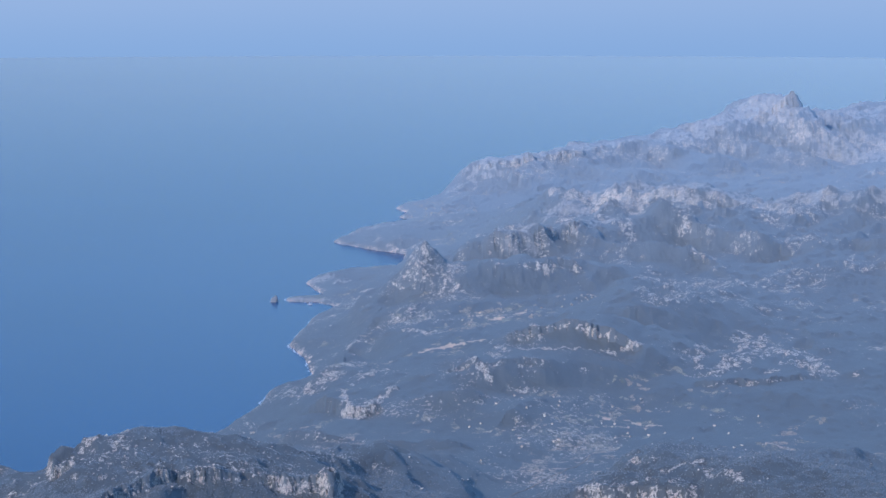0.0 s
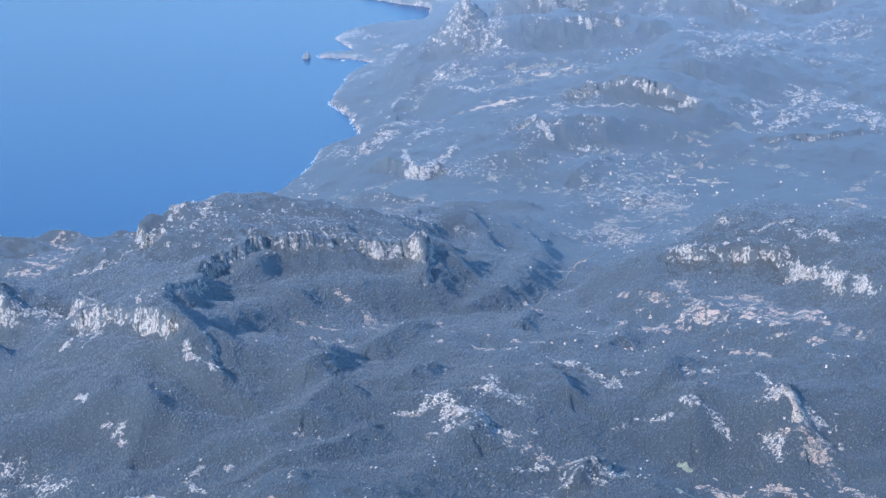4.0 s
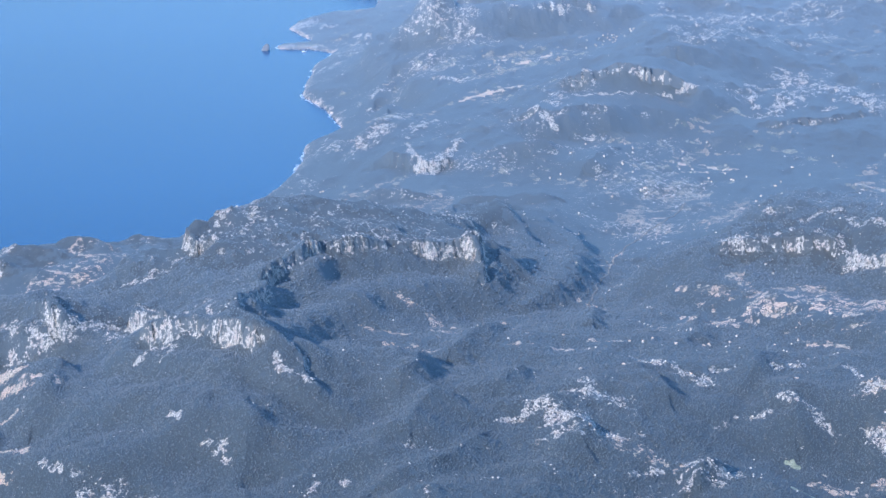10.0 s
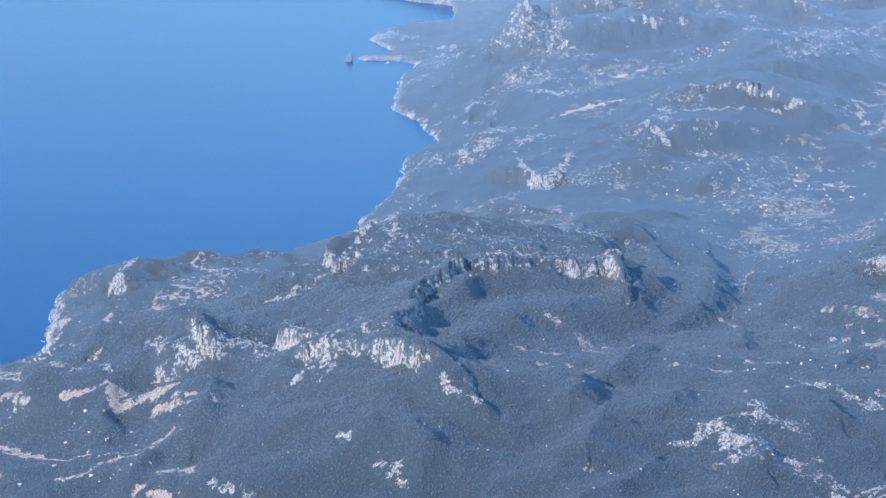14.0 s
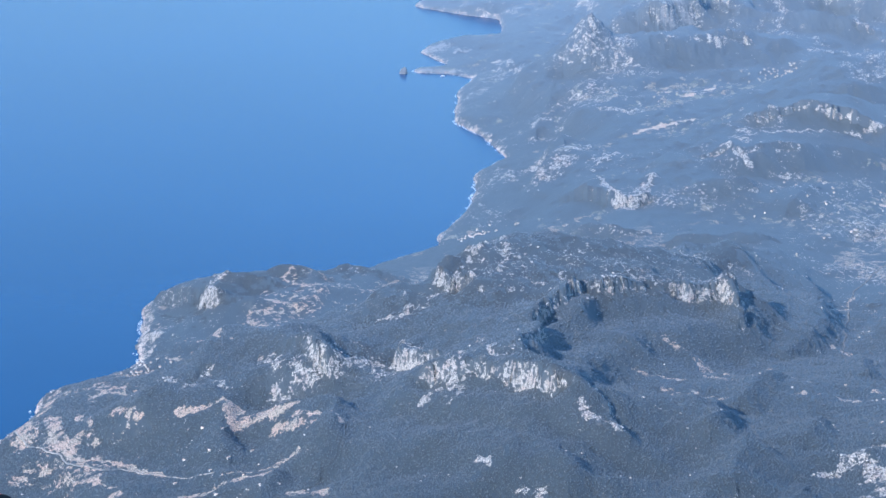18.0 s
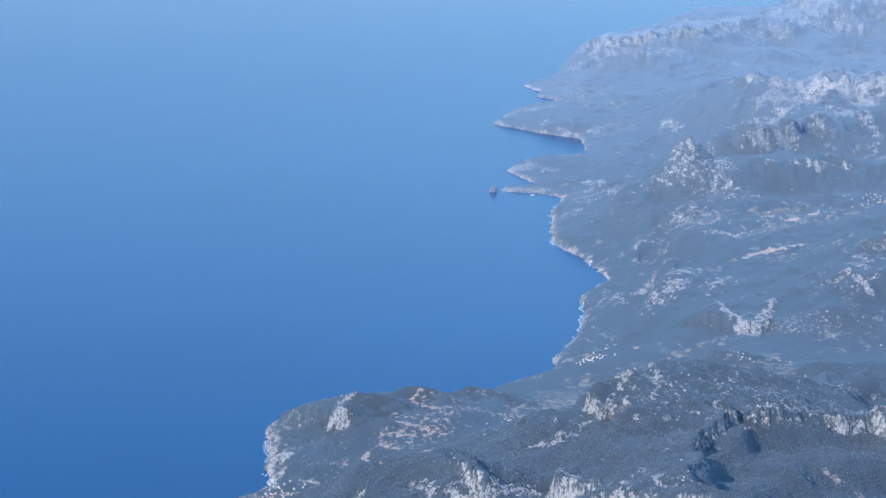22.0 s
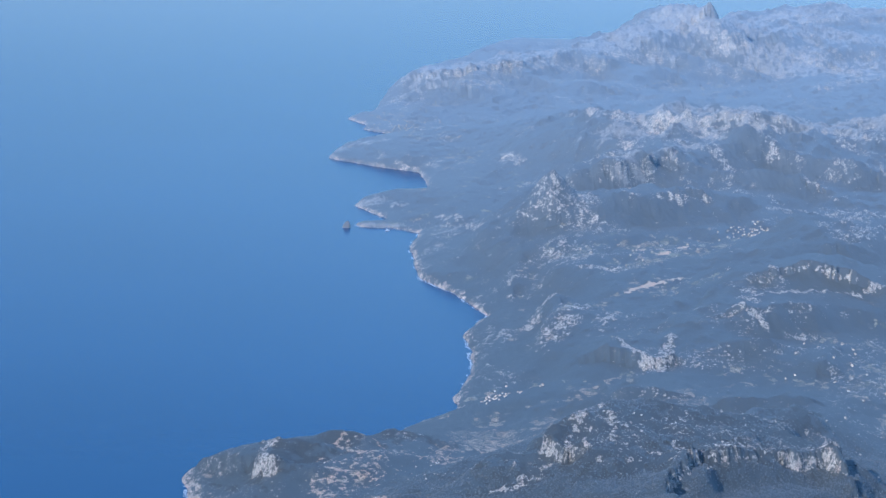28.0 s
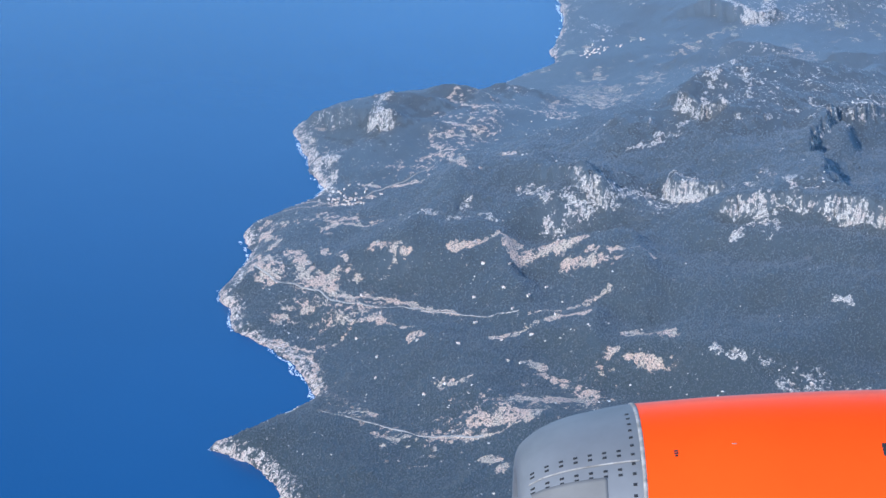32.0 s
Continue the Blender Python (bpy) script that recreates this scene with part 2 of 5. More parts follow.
def water_material():
    k = Mat("sea water")
    big, small = k.noise(0.008, 4), k.noise(0.9, 3)
    k.put(Base_Color=k.mix(k.span(big, 0.35, 0.65), (0.010, 0.050, 0.129), (0.012, 0.056, 0.143)), Roughness=0.25, IOR=1.33)
    k.bump(small, 0.25, 0.1)
    # an added tinted gloss imitates haze on the far sea and blends it into the horizon
    w = k.t.nodes.new("ShaderNodeLayerWeight")
    w.inputs["Blend"].default_value = 0.5
    up = k.t.nodes.new("ShaderNodeCombineXYZ")
    up.inputs["Z"].default_value = 1.0
    g = k.t.nodes.new("ShaderNodeBsdfGlossy")
    g.inputs["Roughness"].default_value, g.inputs["Color"].default_value = 0.2, (0.93, 0.84, 0.83, 1)
    m = k.t.nodes.new("ShaderNodeMixShader")
    k.link(up.outputs[0], w.inputs["Normal"]), k.link(up.outputs[0], g.inputs["Normal"])
    k.link(k.math("MULTIPLY", k.math("POWER", k.span(w.outputs["Facing"], 0.86, 0.962), 2.6), 0.44), m.inputs[0])
    k.link(k.b.outputs[0], m.inputs[1]), k.link(g.outputs[0], m.inputs[2])
    k.link(m.outputs[0], k.t.nodes["Material Output"].inputs["Surface"])
    return k.m


LAND, WATER = land_material(), water_material()

# -- terrain --
# The coast, from the cape under the flight to the far end of the island.
COAST = [(-260, -480), (-150, -300), (-60, -170), (-30, -105), (-19, -79), (-17, -66), (-20, -53), (-8, -52), (12, -48), (16, -43), (21, -28),
         (22, -18), (19, -6), (27, 5), (29, 14), (37, 20), (50, 30), (59, 46), (79, 54), (92, 58), (99, 62), (104, 76), (112, 90),
         (124, 112), (150, 108), (190, 106), (227, 117), (245, 121), (254, 135), (272, 148), (295, 171), (320, 205), (353, 228),
         (366, 259), (379, 305), (404, 339), (421, 362), (452, 393)]
COAST += [(447, 410), (438, 418), (435, 425), (443, 432), (459, 429), (465, 440), (472, 474), (491, 492), (513, 488), (526, 478), (559, 515),
          (582, 552), (574, 575), (568, 625), (597, 655), (640, 672), (672, 678), (690, 680), (676, 702), (672, 724), (691, 742),
          (702, 779), (717, 779), (740, 796), (834, 893), (914, 972), (1050, 1060), (1300, 1250), (1750, 1500)]
# Crests, valley floors and foots of slopes, each as points x, y, height.
FORMS = {}
FORMS["table mountain"] = [(135, -30, 38), (141, -34, 41), (155, -33, 46.5), (172, -34, 47), (188, -40, 45.5), (200, -46, 43), (212, -54, 38.5), (222, -56, 34.5)]
FORMS["its north foot"] = [(128, 8, 20), (170, 2, 24), (215, 5, 22), (260, 10, 17)]
FORMS["rim"] = [(112, -128, 46.5), (113, -110, 45), (119, -97, 43.2), (131, -85, 42.6), (142, -75, 43.2), (163, -66, 44), (175, -66, 43.2), (189, -69, 40.5), (206, -72, 37.5)]
FORMS["hollow"] = [(125, -124, 39.5), (133, -110, 35), (151, -105, 30.5), (172, -100, 28.5), (197, -97, 25.5), (232, -94, 21)]
FORMS["cliff toe"] = [(98, -85, 34), (99.5, -92, 36), (103, -111, 39.5), (106, -123, 41)]
FORMS["cliff foot"] = [(84, -55, 27), (88, -85, 29), (92, -105, 33), (94, -122, 37), (104, -146, 38)]
FORMS["spur"] = [(112, -128, 46), (109, -136, 42.5), (111, -144, 41), (117, -158, 34)]
FORMS["west spur"] = [(100, -40, 35), (95, -46, 33), (80, -32, 28), (65, -19, 24), (58, 0, 13)]
FORMS["north slope"] = [(100, -22, 32), (112, 0, 25), (118, 20, 14)]
FORMS["inner dale"] = [(97, 38, 4), (115, 45, 8), (140, 45, 11), (170, 48, 12), (200, 60, 9), (225, 95, 4)]
FORMS["headland"] = [(118, 82, 7), (130, 76, 14.5), (141, 86, 17), (150, 88, 17), (158, 80, 16.5), (169, 78, 14), (191, 84, 10), (215, 98, 6)]
FORMS["headland shoulder"] = [(140, 64, 13), (158, 63, 15), (172, 62, 13)]
FORMS["upper terraces"] = [(81, -46, 21.5), (92, -66, 26), (84, -90, 29)]
FORMS["terraces"] = [(68, -58, 18), (58, -73, 18), (60, -90, 20), (62, -106, 25), (75, -125, 31)]
FORMS["lower terraces"] = [(41, -24, 11), (49, -53, 14), (46, -75, 14), (41, -95, 13), (40, -125, 16)]
FORMS["shore bank"] = [(29, -20, 2), (22, -45, 7), (8, -72, 8), (0, -95, 9)]
FORMS["grey peak"] = [(10, -268, 36), (35, -254, 42), (55, -244, 46), (62, -240, 43), (80, -224, 40), (95, -213, 39)]
HORN = [(28, -231, 44), (43, -237, 51), (51, -239.5, 54.7), (56, -243, 56.0), (61, -248, 50)]
FORMS["south saddle"] = [(75, -150, 27), (88, -182, 31), (80, -205, 33)]
FORMS["south dale"] = [(62, -149, 24), (40, -165, 18), (10, -170, 11)]
FORMS["knolls"] = [(130, -186, 31), (150, -183, 32), (166, -170, 35), (180, -155, 31)]
FORMS["east knolls"] = [(150, -120, 29), (179, -134, 32), (188, -142, 30)]
FORMS["low vale"] = [(150, -225, 26), (163, -217, 27), (185, -218, 22)]
FORMS["meadow vale"] = [(189, -233, 21), (193, -248, 20), (230, -240, 23)]
FORMS["vale side"] = [(193, -171, 31), (223, -196, 32), (240, -170, 29), (234, -131, 26)]
FORMS["road vale"] = [(232, -94, 21), (255, -75, 20), (274, -55, 18.5), (300, -30, 17), (340, 0, 18)]
FORMS["east ridge"] = [(258, -90, 30), (269, -108, 37), (285, -115, 42), (298, -112, 45), (311, -132, 46), (300, -165, 47), (290, -200, 45), (270, -240, 40)]
FORMS["east ridge front"] = [(260, -120, 33), (259, -150, 33), (259, -180, 34), (252, -210, 31)]
FORMS["plain"] = [(299, 37, 20), (345, -4, 20), (388, 30, 18), (395, -38, 20), (440, -90, 22)]
FORMS["shore hill"] = [(262, 90, 12), (276, 84, 16), (287, 70, 20), (297, 76, 23), (308, 90, 23), (316, 88, 24), (322, 120, 19)]
FORMS["shore slope"] = [(265, 118, 5), (290, 138, 9), (350, 205, 8)]
FORMS["low mesa"] = [(333, 90, 29), (343, 84, 32.5), (352, 79, 34), (360, 75.5, 34), (368, 70.5, 31)]
FORMS["mesa"] = [(370, 112, 33), (385, 104, 39), (400, 98, 40), (409, 88, 39), (414, 81, 37.5), (418, 73, 33)]
FORMS["mesa top"] = [(402, 110, 39), (418, 102, 39), (432, 90, 36)]
FORMS["mesa foot"] = [(338, 62, 24), (350, 56, 23), (372, 54, 23), (390, 48, 22), (430, 50, 24)]
FORMS["fields"] = [(355, 140, 20), (381, 156, 22), (393, 189, 22), (394, 217, 22), (438, 205, 22), (473, 190, 26)]
FORMS["village"] = [(489, 198, 28), (504, 194, 30), (540, 189, 31), (560, 150, 28)]
FORMS["shaded hill"] = [(440, 120, 30), (470, 135, 38), (483, 150, 40), (500, 150, 36)]
FORMS["pyramid"] = [(424, 300, 24), (434, 293, 32), (443, 285.5, 44.5), (451, 277, 38), (470, 266, 38), (492, 254, 40), (512, 250, 37)]
FORMS["middle ridge"] = [(478, 326, 33), (490, 314, 42), (499, 304, 48), (530, 310, 46), (570, 316, 46), (610, 326, 49)]
FORMS["high massif"] = [(700, 505, 30), (667, 489, 38), (650, 440, 48), (635, 396, 53), (638, 362, 55), (655, 340, 55.5), (672, 300, 51), (662, 240, 44), (640, 200, 38)]
FORMS["massif east"] = [(684, 302, 48), (720, 280, 48), (760, 240, 50)]
FORMS["inland"] = [(475, 85, 24), (480, 37, 27), (560, 60, 30), (650, 100, 35), (620, 180, 40)]
FORMS["bay slope"] = [(362, 215, 7), (385, 262, 8), (396, 298, 9), (420, 335, 9), (440, 362, 9)]
FORMS["far bay"] = [(470, 360, 14), (502, 394, 13), (546, 472, 10), (600, 560, 12)]
FORMS["thin cape"] = [(452, 408, 3), (445, 420, 3), (438, 424, 3)]
FORMS["second cape"] = [(480, 440, 5), (478, 460, 6.5)]
FORMS["third cape"] = [(582, 625, 6), (592, 632, 8), (615, 610, 9), (620, 590, 9)]
FORMS["harbour basin"] = [(702, 701, 5), (740, 700, 7), (800, 640, 14), (900, 640, 20), (996, 690, 22)]
FORMS["basin side"] = [(620, 640, 9), (660, 620, 12), (685, 529, 30)]
FORMS["far range"] = [(765, 792, 10), (795, 800, 29), (830, 790, 33), (874, 780, 38), (903, 796, 43), (960, 795, 42), (1010, 800, 47), (1050, 794, 58), (1086, 793, 68), (1094, 794, 71), (1106, 790, 61), (1120, 788, 53), (1170, 760, 52), (1250, 700, 50)]
FORMS["far range foot"] = [(850, 720, 18), (946, 719, 30), (1000, 720, 28)]
FORMS["farthest range"] = [(1250, 900, 44), (1344, 880, 58), (1400, 820, 56), (1500, 750, 55)]
FORMS["north shore"] = [(880, 880, 14), (980, 930, 12), (1120, 1000, 10), (1350, 1100, 12)]
FORMS["table top"] = [(150, -47, 44.5), (169, -50, 45.8), (190, -57, 43), (204, -64, 39), (211, -68, 36.5)]
FORMS["table back ridge"] = [(206, -40, 42), (222, -36, 37.5), (238, -31, 34), (254, -25, 32), (262, -18, 27)]
FORMS["rim nose"] = [(206, -72, 37.5), (200, -84, 33.5)]
FORMS["talus"] = [(124, -110, 39.5), (136, -93, 37.5), (150, -84, 37.5), (165, -76, 37), (178, -77, 36), (192, -80, 33.5)]
FORMS["east foot"] = [(208, -94, 27), (222, -85, 27), (234, -74, 27), (242, -62, 27), (252, -48, 25)]
FORMS["mesa slope"] = [(376, 92, 31.5), (390, 82, 31.5), (403, 68, 29)]
FORMS["pyramid foot"] = [(412, 276, 21), (424, 256, 25), (445, 240, 26.5), (470, 228, 27)]
FORMS["ridge dale"] = [(470, 295, 28), (500, 282, 28), (540, 275, 32), (575, 258, 32), (600, 230, 32)]
FORMS["spur foot"] = [(100, -132, 38), (104, -146, 37), (112, -158, 34)]
FORMS["low mesa back"] = [(340, 96, 28), (356, 92, 31), (372, 84, 31.5)]
FORMS["front edge"] = [(104, -84, 37.5), (107.5, -92, 40.8), (111.5, -112, 43.2), (113.5, -126, 45)]
FORMS["mesa north foot"] = [(340, 116, 19), (358, 122, 21), (380, 128, 24)]
FORMS["east shoulder"] = [(224, -67, 29), (233, -57, 28.5), (239, -44, 28.5)]
FORMS["shore crags"] = [(306, 142, 16), (322, 150, 23), (334, 158, 22), (344, 178, 15)]
# Rock walls: the line of the upper edge with the high ground on its left, the drop, and how far the step reaches.
CLIFFS = [
    ([(100, -82), (104, -90), (108, -112), (110, -121), (111.5, -130)], 5.2, 4),
    ([(112, -147), (112.5, -139), (114, -130), (115, -117), (117, -106), (121, -95), (133, -86), (142, -76)], 2.2, 4),
    ([(136, -78), (142, -74), (163, -65), (175, -66), (189, -70), (205, -74), (201, -84)], 4.6, 5),
    ([(196, -88), (203, -82), (209, -76), (213, -69), (215, -60)], 4, 4.5),
    ([(374, 106), (385, 100), (399, 93.5), (408, 84), (413, 77), (417, 69)], 3.6, 6),
    ([(331, 88), (343, 81.5), (352, 76), (360, 72.5), (374, 65)], 1.6, 4),
]
CLIFFS += [
    ([(262, -106), (268, -112), (276, -121), (284, -130), (281, -143), (279, -161), (277, -176)], 3.2, 4),
    ([(485, 308), (500, 296), (530, 300), (565, 306)], 3.5, 10),
    ([(628, 420), (622, 392), (626, 358), (645, 330), (664, 292)], 4, 14),
    ([(118, -54), (110, -61), (109, -69), (112, -74)], 4.5, 4),
    ([(99, -38), (95, -45), (96, -53)], 4.5, 4),
    ([(158, -28), (142, -31), (138, -40), (142, -48)], 5, 5),
    ([(134, 84), (127, 78), (126, 72), (130, 66)], 6, 5),
    ([(490, 262), (497, 248), (505, 238)], 2.5, 6),
]
CLIFFS += [
    ([(414, 38), (422, 28), (440, 22), (462, 16)], 2.5, 8),
    ([(286, 76), (294, 69), (302, 70)], 3, 5),
    ([(124, 109), (116, 92), (108, 76), (103, 63), (97, 60)], 6, 4),
    ([(1040, 780), (1075, 770), (1105, 775)], 9, 26),
    ([(790, 812), (800, 785), (850, 770), (900, 778)], 6, 22),
]
# Small ridges, steeper to the east: the crest, its height over the ground, and its half width.
RIDGES = [
    ([(440, 290), (445, 282)], 5, 11),
    ([(133, -150), (146, -134), (150, -126)], 2.8, 10),
    ([(158, -132), (170, -124), (178, -120)], 3.4, 8),
    ([(206, -124), (216, -112)], 3, 7),
    ([(120, -172), (132, -162)], 3.2, 9),
    ([(100, -190), (118, -186), (128, -180)], 3, 9),
    ([(150, -160), (162, -150)], 2.6, 8),
    ([(148, -193), (151, -184), (153, -176)], 3, 9),
    ([(158, -216), (166, -213)], 3.6, 6),
    ([(180, -182), (186, -168)], 3.4, 9),
    ([(205, -182), (214, -170)], 3.2, 9),
    ([(196, -206), (206, -196)], 3, 9),
    ([(214, -222), (222, -208)], 3.4, 9),
]
RIDGES += [
    ([(218, -150), (228, -140)], 3, 8),
    ([(70, -92), (84, -72)], 2.6, 8),
    ([(62, -60), (70, -40)], 2.4, 8),
    ([(78, -20), (92, -6)], 3, 9),
    ([(112, 14), (122, -8)], 2.6, 9),
    ([(48, -100), (60, -84)], 2.6, 8),
    ([(86, -160), (96, -146)], 2.4, 8),
    ([(238, -20), (250, 0)], 3, 9),
    ([(276, 20), (292, 8)], 3.2, 10),
    ([(316, 62), (330, 54)], 3.4, 9),
    ([(250, 60), (262, 44)], 4, 12),
    ([(330, 30), (344, 36)], 3, 9),
    ([(452, 124), (462, 142), (470, 165)], 5, 24),
    ([(380, 240), (400, 260)], 5, 14),
]
RIDGES += [
    ([(340, 170), (352, 186)], 5, 12),
    ([(140, 84), (146, 74)], 2.5, 7),
    ([(156, 80), (164, 68)], 2.5, 7),
    ([(128, 72), (136, 60)], 2.5, 7),
    ([(180, 78), (190, 66)], 2.4, 8),
    ([(545, 290), (560, 262), (566, 240)], 9, 18),
    ([(600, 300), (612, 268), (620, 240)], 9, 18),
    ([(520, 300), (534, 276)], 6, 14),
    ([(690, 300), (712, 262)], 10, 22),
    ([(740, 300), (756, 250)], 10, 24),
    ([(858, 748), (866, 720), (872, 695)], 7, 26),
    ([(938, 756), (948, 730), (960, 690)], 8, 28),
    ([(1014, 756), (1022, 730), (1030, 680)], 8, 28),
]
RIDGES += [
    ([(1108, 744), (1112, 720), (1110, 670)], 9, 30),
    ([(1062, 748), (1068, 715)], 8, 26),
]

def lattice(ix, iy, seed):
    n = (ix.astype(np.int64) * 374761393 + iy.astype(np.int64) * 668265263 + seed * 974711) & 0xFFFFFFFF
    n = ((n ^ (n >> 13)) * 1274126177) & 0xFFFFFFFF
    return ((n ^ (n >> 16)) & 0xFFFF).astype(np.float32) / 65535.0


def value_noise(x, y, seed):
    ix, iy = np.floor(x), np.floor(y)
    fx, fy = x - ix, y - iy
    fx, fy = fx * fx * fx * (fx * (fx * 6 - 15) + 10), fy * fy * fy * (fy * (fy * 6 - 15) + 10)
    a, b = lattice(ix, iy, seed), lattice(ix + 1, iy, seed)
    c, d = lattice(ix, iy + 1, seed), lattice(ix + 1, iy + 1, seed)
    return (a + (b - a) * fx) * (1 - fy) + (c + (d - c) * fx) * fy


def fractal(x, y, size, octaves, seed, gain=0.5, ridged=False):
    """Layered noise from about -1 to 1, its largest forms size wide."""
    total, amp, top = 0.0, 1.0, 0.0
    for i in range(octaves):
        c, s = math.cos(1.1 * i), math.sin(1.1 * i)
        n = value_noise((x * c - y * s) / size, (x * s + y * c) / size, seed + i) * 2 - 1
        total = total + amp * ((1 - 2 * np.abs(n)) if ridged else n)
        top += amp
        amp, size = amp * gain, size / 2.03
    return total / top


def segments(line):
    p = np.array(line, float)
    return zip(p[:-1], p[1:])


def near_line(x, y, line):
    """Distance to a line, the height at its nearest point, the signed side (left positive) and how far along it lies."""
    best = np.full(x.shape, 1e9)
    z, side, along = np.zeros(x.shape), np.ones(x.shape), np.zeros(x.shape)
    count = len(line) - 1
    for i, (a, b) in enumerate(segments(line)):
        d = b - a
        u = np.clip(((x - a[0]) * d[0] + (y - a[1]) * d[1]) / (d[0] ** 2 + d[1] ** 2), 0, 1)
        dx, dy = x - a[0] - u * d[0], y - a[1] - u * d[1]
        r = np.hypot(dx, dy)
        m = r < best
        best = np.where(m, r, best)
        if len(a) > 2:
            z = np.where(m, a[2] + u * d[2], z)
        side = np.where(m, np.sign(d[0] * dy - d[1] * dx), side)
        along = np.where(m, (i + u) / count, along)
    return best, z, side, along


def coast_distance(x, y):
    """Distance from the shore, negative at sea."""
    r = near_line(x, y, COAST)[0]
    ring = np.array(COAST + [(2600, 1500), (2600, -900), (-260, -900)], float)
    inside = np.zeros(x.shape, bool)
    for a, b in zip(ring, np.roll(ring, -1, 0)):
        cross = (a[1] > y) != (b[1] > y)
        inside ^= cross & (x < (b[0] - a[0]) * (y - a[1]) / (b[1] - a[1] + 1e-12) + a[0])
    return np.where(inside, r, -r)


def broad_height(x, y):
    """The broad forms: crests and valleys blended by nearness."""
    top, weight = np.zeros(x.shape), np.zeros(x.shape)
    for line in FORMS.values():
        r, z, _, _ = near_line(x, y, line)
        w = 1 / (r + 1.5) ** 3
        top, weight = top + w * z, weight + w
    return top / weight


def around_line(x, y, line, pad):
    """The places in a box round a line."""
    p = np.array(line, float)
    return np.nonzero((x > p[:, 0].min() - pad) & (x < p[:, 0].max() + pad) & (y > p[:, 1].min() - pad) & (y < p[:, 1].max() + pad))


def land_height(x, y, broad, shore, crags=0.0):
    """Ground height, with walls of rock, gullies and a low sea bank, and where the walls stand."""
    wx = x + 2.5 * fractal(x, y, 14, 3, 5)
    wy = y + 2.5 * fractal(x, y, 14, 3, 9)
    h = broad.copy()
    away = np.clip((np.hypot(x + 133, y + 464) - 350) / 900, 0, 1)
    away = away * (1 - 0.85 * np.exp(-(((x - 404) / 30) ** 2 + ((y - 88) / 24) ** 2)))
    h += (2.2 + 2.4 * away) * (fractal(wx, wy, 38, 5, 21, 0.5, True) - 0.3) * np.clip((h - 12) / 22, 0.12, 1.3)
    h += 7 * away * (fractal(wx, wy, 75, 7, 41, 0.5, True) - 0.3) * np.clip((h - 16) / 25, 0.04 + 0.2 * away, 1.2)
    for line, tall, half in RIDGES:
        box = around_line(wx, wy, line, 1.4 * half)
        r, _, side, _ = near_line(wx[box], wy[box], line)
        d = np.clip(r / half / np.where(side > 0, 1.25, 0.85), 0, 1)
        h[box] += tall * (1 - d) ** 2 * (1 + 0.8 * d)
    h += (1.0 + 0.8 * away) * fractal(wx, wy, 11, 5, 31, 0.55) + 0.9 * (fractal(wx, wy, 15, 3, 191, 0.5, True) - 0.15) * (1 - away) + 2.2 * away * (fractal(wx, wy, 17, 4, 171, 0.55, True) - 0.2)
    h += crags * (fractal(wx, wy, 4.5, 4, 131, 0.6, True) - 0.2)
    r, z, _, _ = near_line(wx, wy, HORN)
    tent = z - 0.95 * r + 1.3 * fractal(x, y, 5, 4, 151, 0.6, True)
    h = np.maximum(h, tent)
    wall = np.where((tent >= h) & (tent > 41), 0.9, 0.0)
    for line, drop, reach in CLIFFS:
        box = around_line(wx, wy, line, 2.5 * reach)
        bx, by = x[box], y[box]
        r, _, side, along = near_line(wx[box], wy[box], line)
        s = r * side
        g = max(1.0, reach / 8)
        ends = np.clip(np.minimum(along, 1 - along) * 8, 0, 1)
        ends = np.where((along <= 0) | (along >= 1), 0, ends) * np.clip(0.85 + 0.75 * fractal(bx, by, 8 * g, 3, 61, 0.6), 0.3, 1.25)
        wob = s + 1.5 * g * fractal(bx, by, 7.0 * g, 4, 77, 0.6) + 1.6 * g * (fractal(bx, by, 4.2 * g, 4, 87, 0.6, True) - 0.15)
        h[box] += ends * drop * 0.5 * np.tanh(wob / (0.5 * g)) * np.exp(-((s / reach) ** 2))
        wall[box] = np.maximum(wall[box], ends * np.exp(-(((wob + 0.35 * g) / (0.9 * g)) ** 2)))
    end = np.clip((2230 - np.hypot(x + 133, y + 464)) / 200, 0, 1)
    h = h * end
    inland = np.clip(shore + 2.2 * fractal(x, y, 9, 5, 51, 0.6), 0, None)
    h = h * (1 - np.exp(-inland / 12)) * np.clip(inland / 1.2, 0, 1) + 0.5 * np.clip(inland / 0.8, 0, 1)
    return np.where((inland > 0) & (end > 0), h, -1.5), wall
# -- end terrain --


ORIGIN = (-133.0, -464.0)  # the middle of the sheet's fan, under the flight
N_TURN, N_OUT = 1000, 1060
out = 285.0 * (2500.0 / 285.0) ** (np.linspace(0, 1, N_OUT) ** 1.08)


def fan_sides(r):
    """The bearings, in radians, between which the fan lies at a distance."""
    return np.radians(np.interp(r, (285, 400, 600, 1000), (4, 6, 13, 19))), np.radians(np.interp(r, (285, 450, 600, 1000), (64, 61, 59, 54)))


def coarse_then_fine(f):
    """f over every third row and column of the fan, filled in between."""
    ti = np.unique(np.append(np.arange(0, N_TURN, 3), N_TURN - 1))
    oi = np.unique(np.append(np.arange(0, N_OUT, 3), N_OUT - 1))
    c = f(GX[np.ix_(oi, ti)], GY[np.ix_(oi, ti)])
    rows = np.array([np.interp(np.arange(N_TURN), ti, col) for col in c])
    return np.array([np.interp(np.arange(N_OUT), oi, rows[:, j]) for j in range(N_TURN)]).T


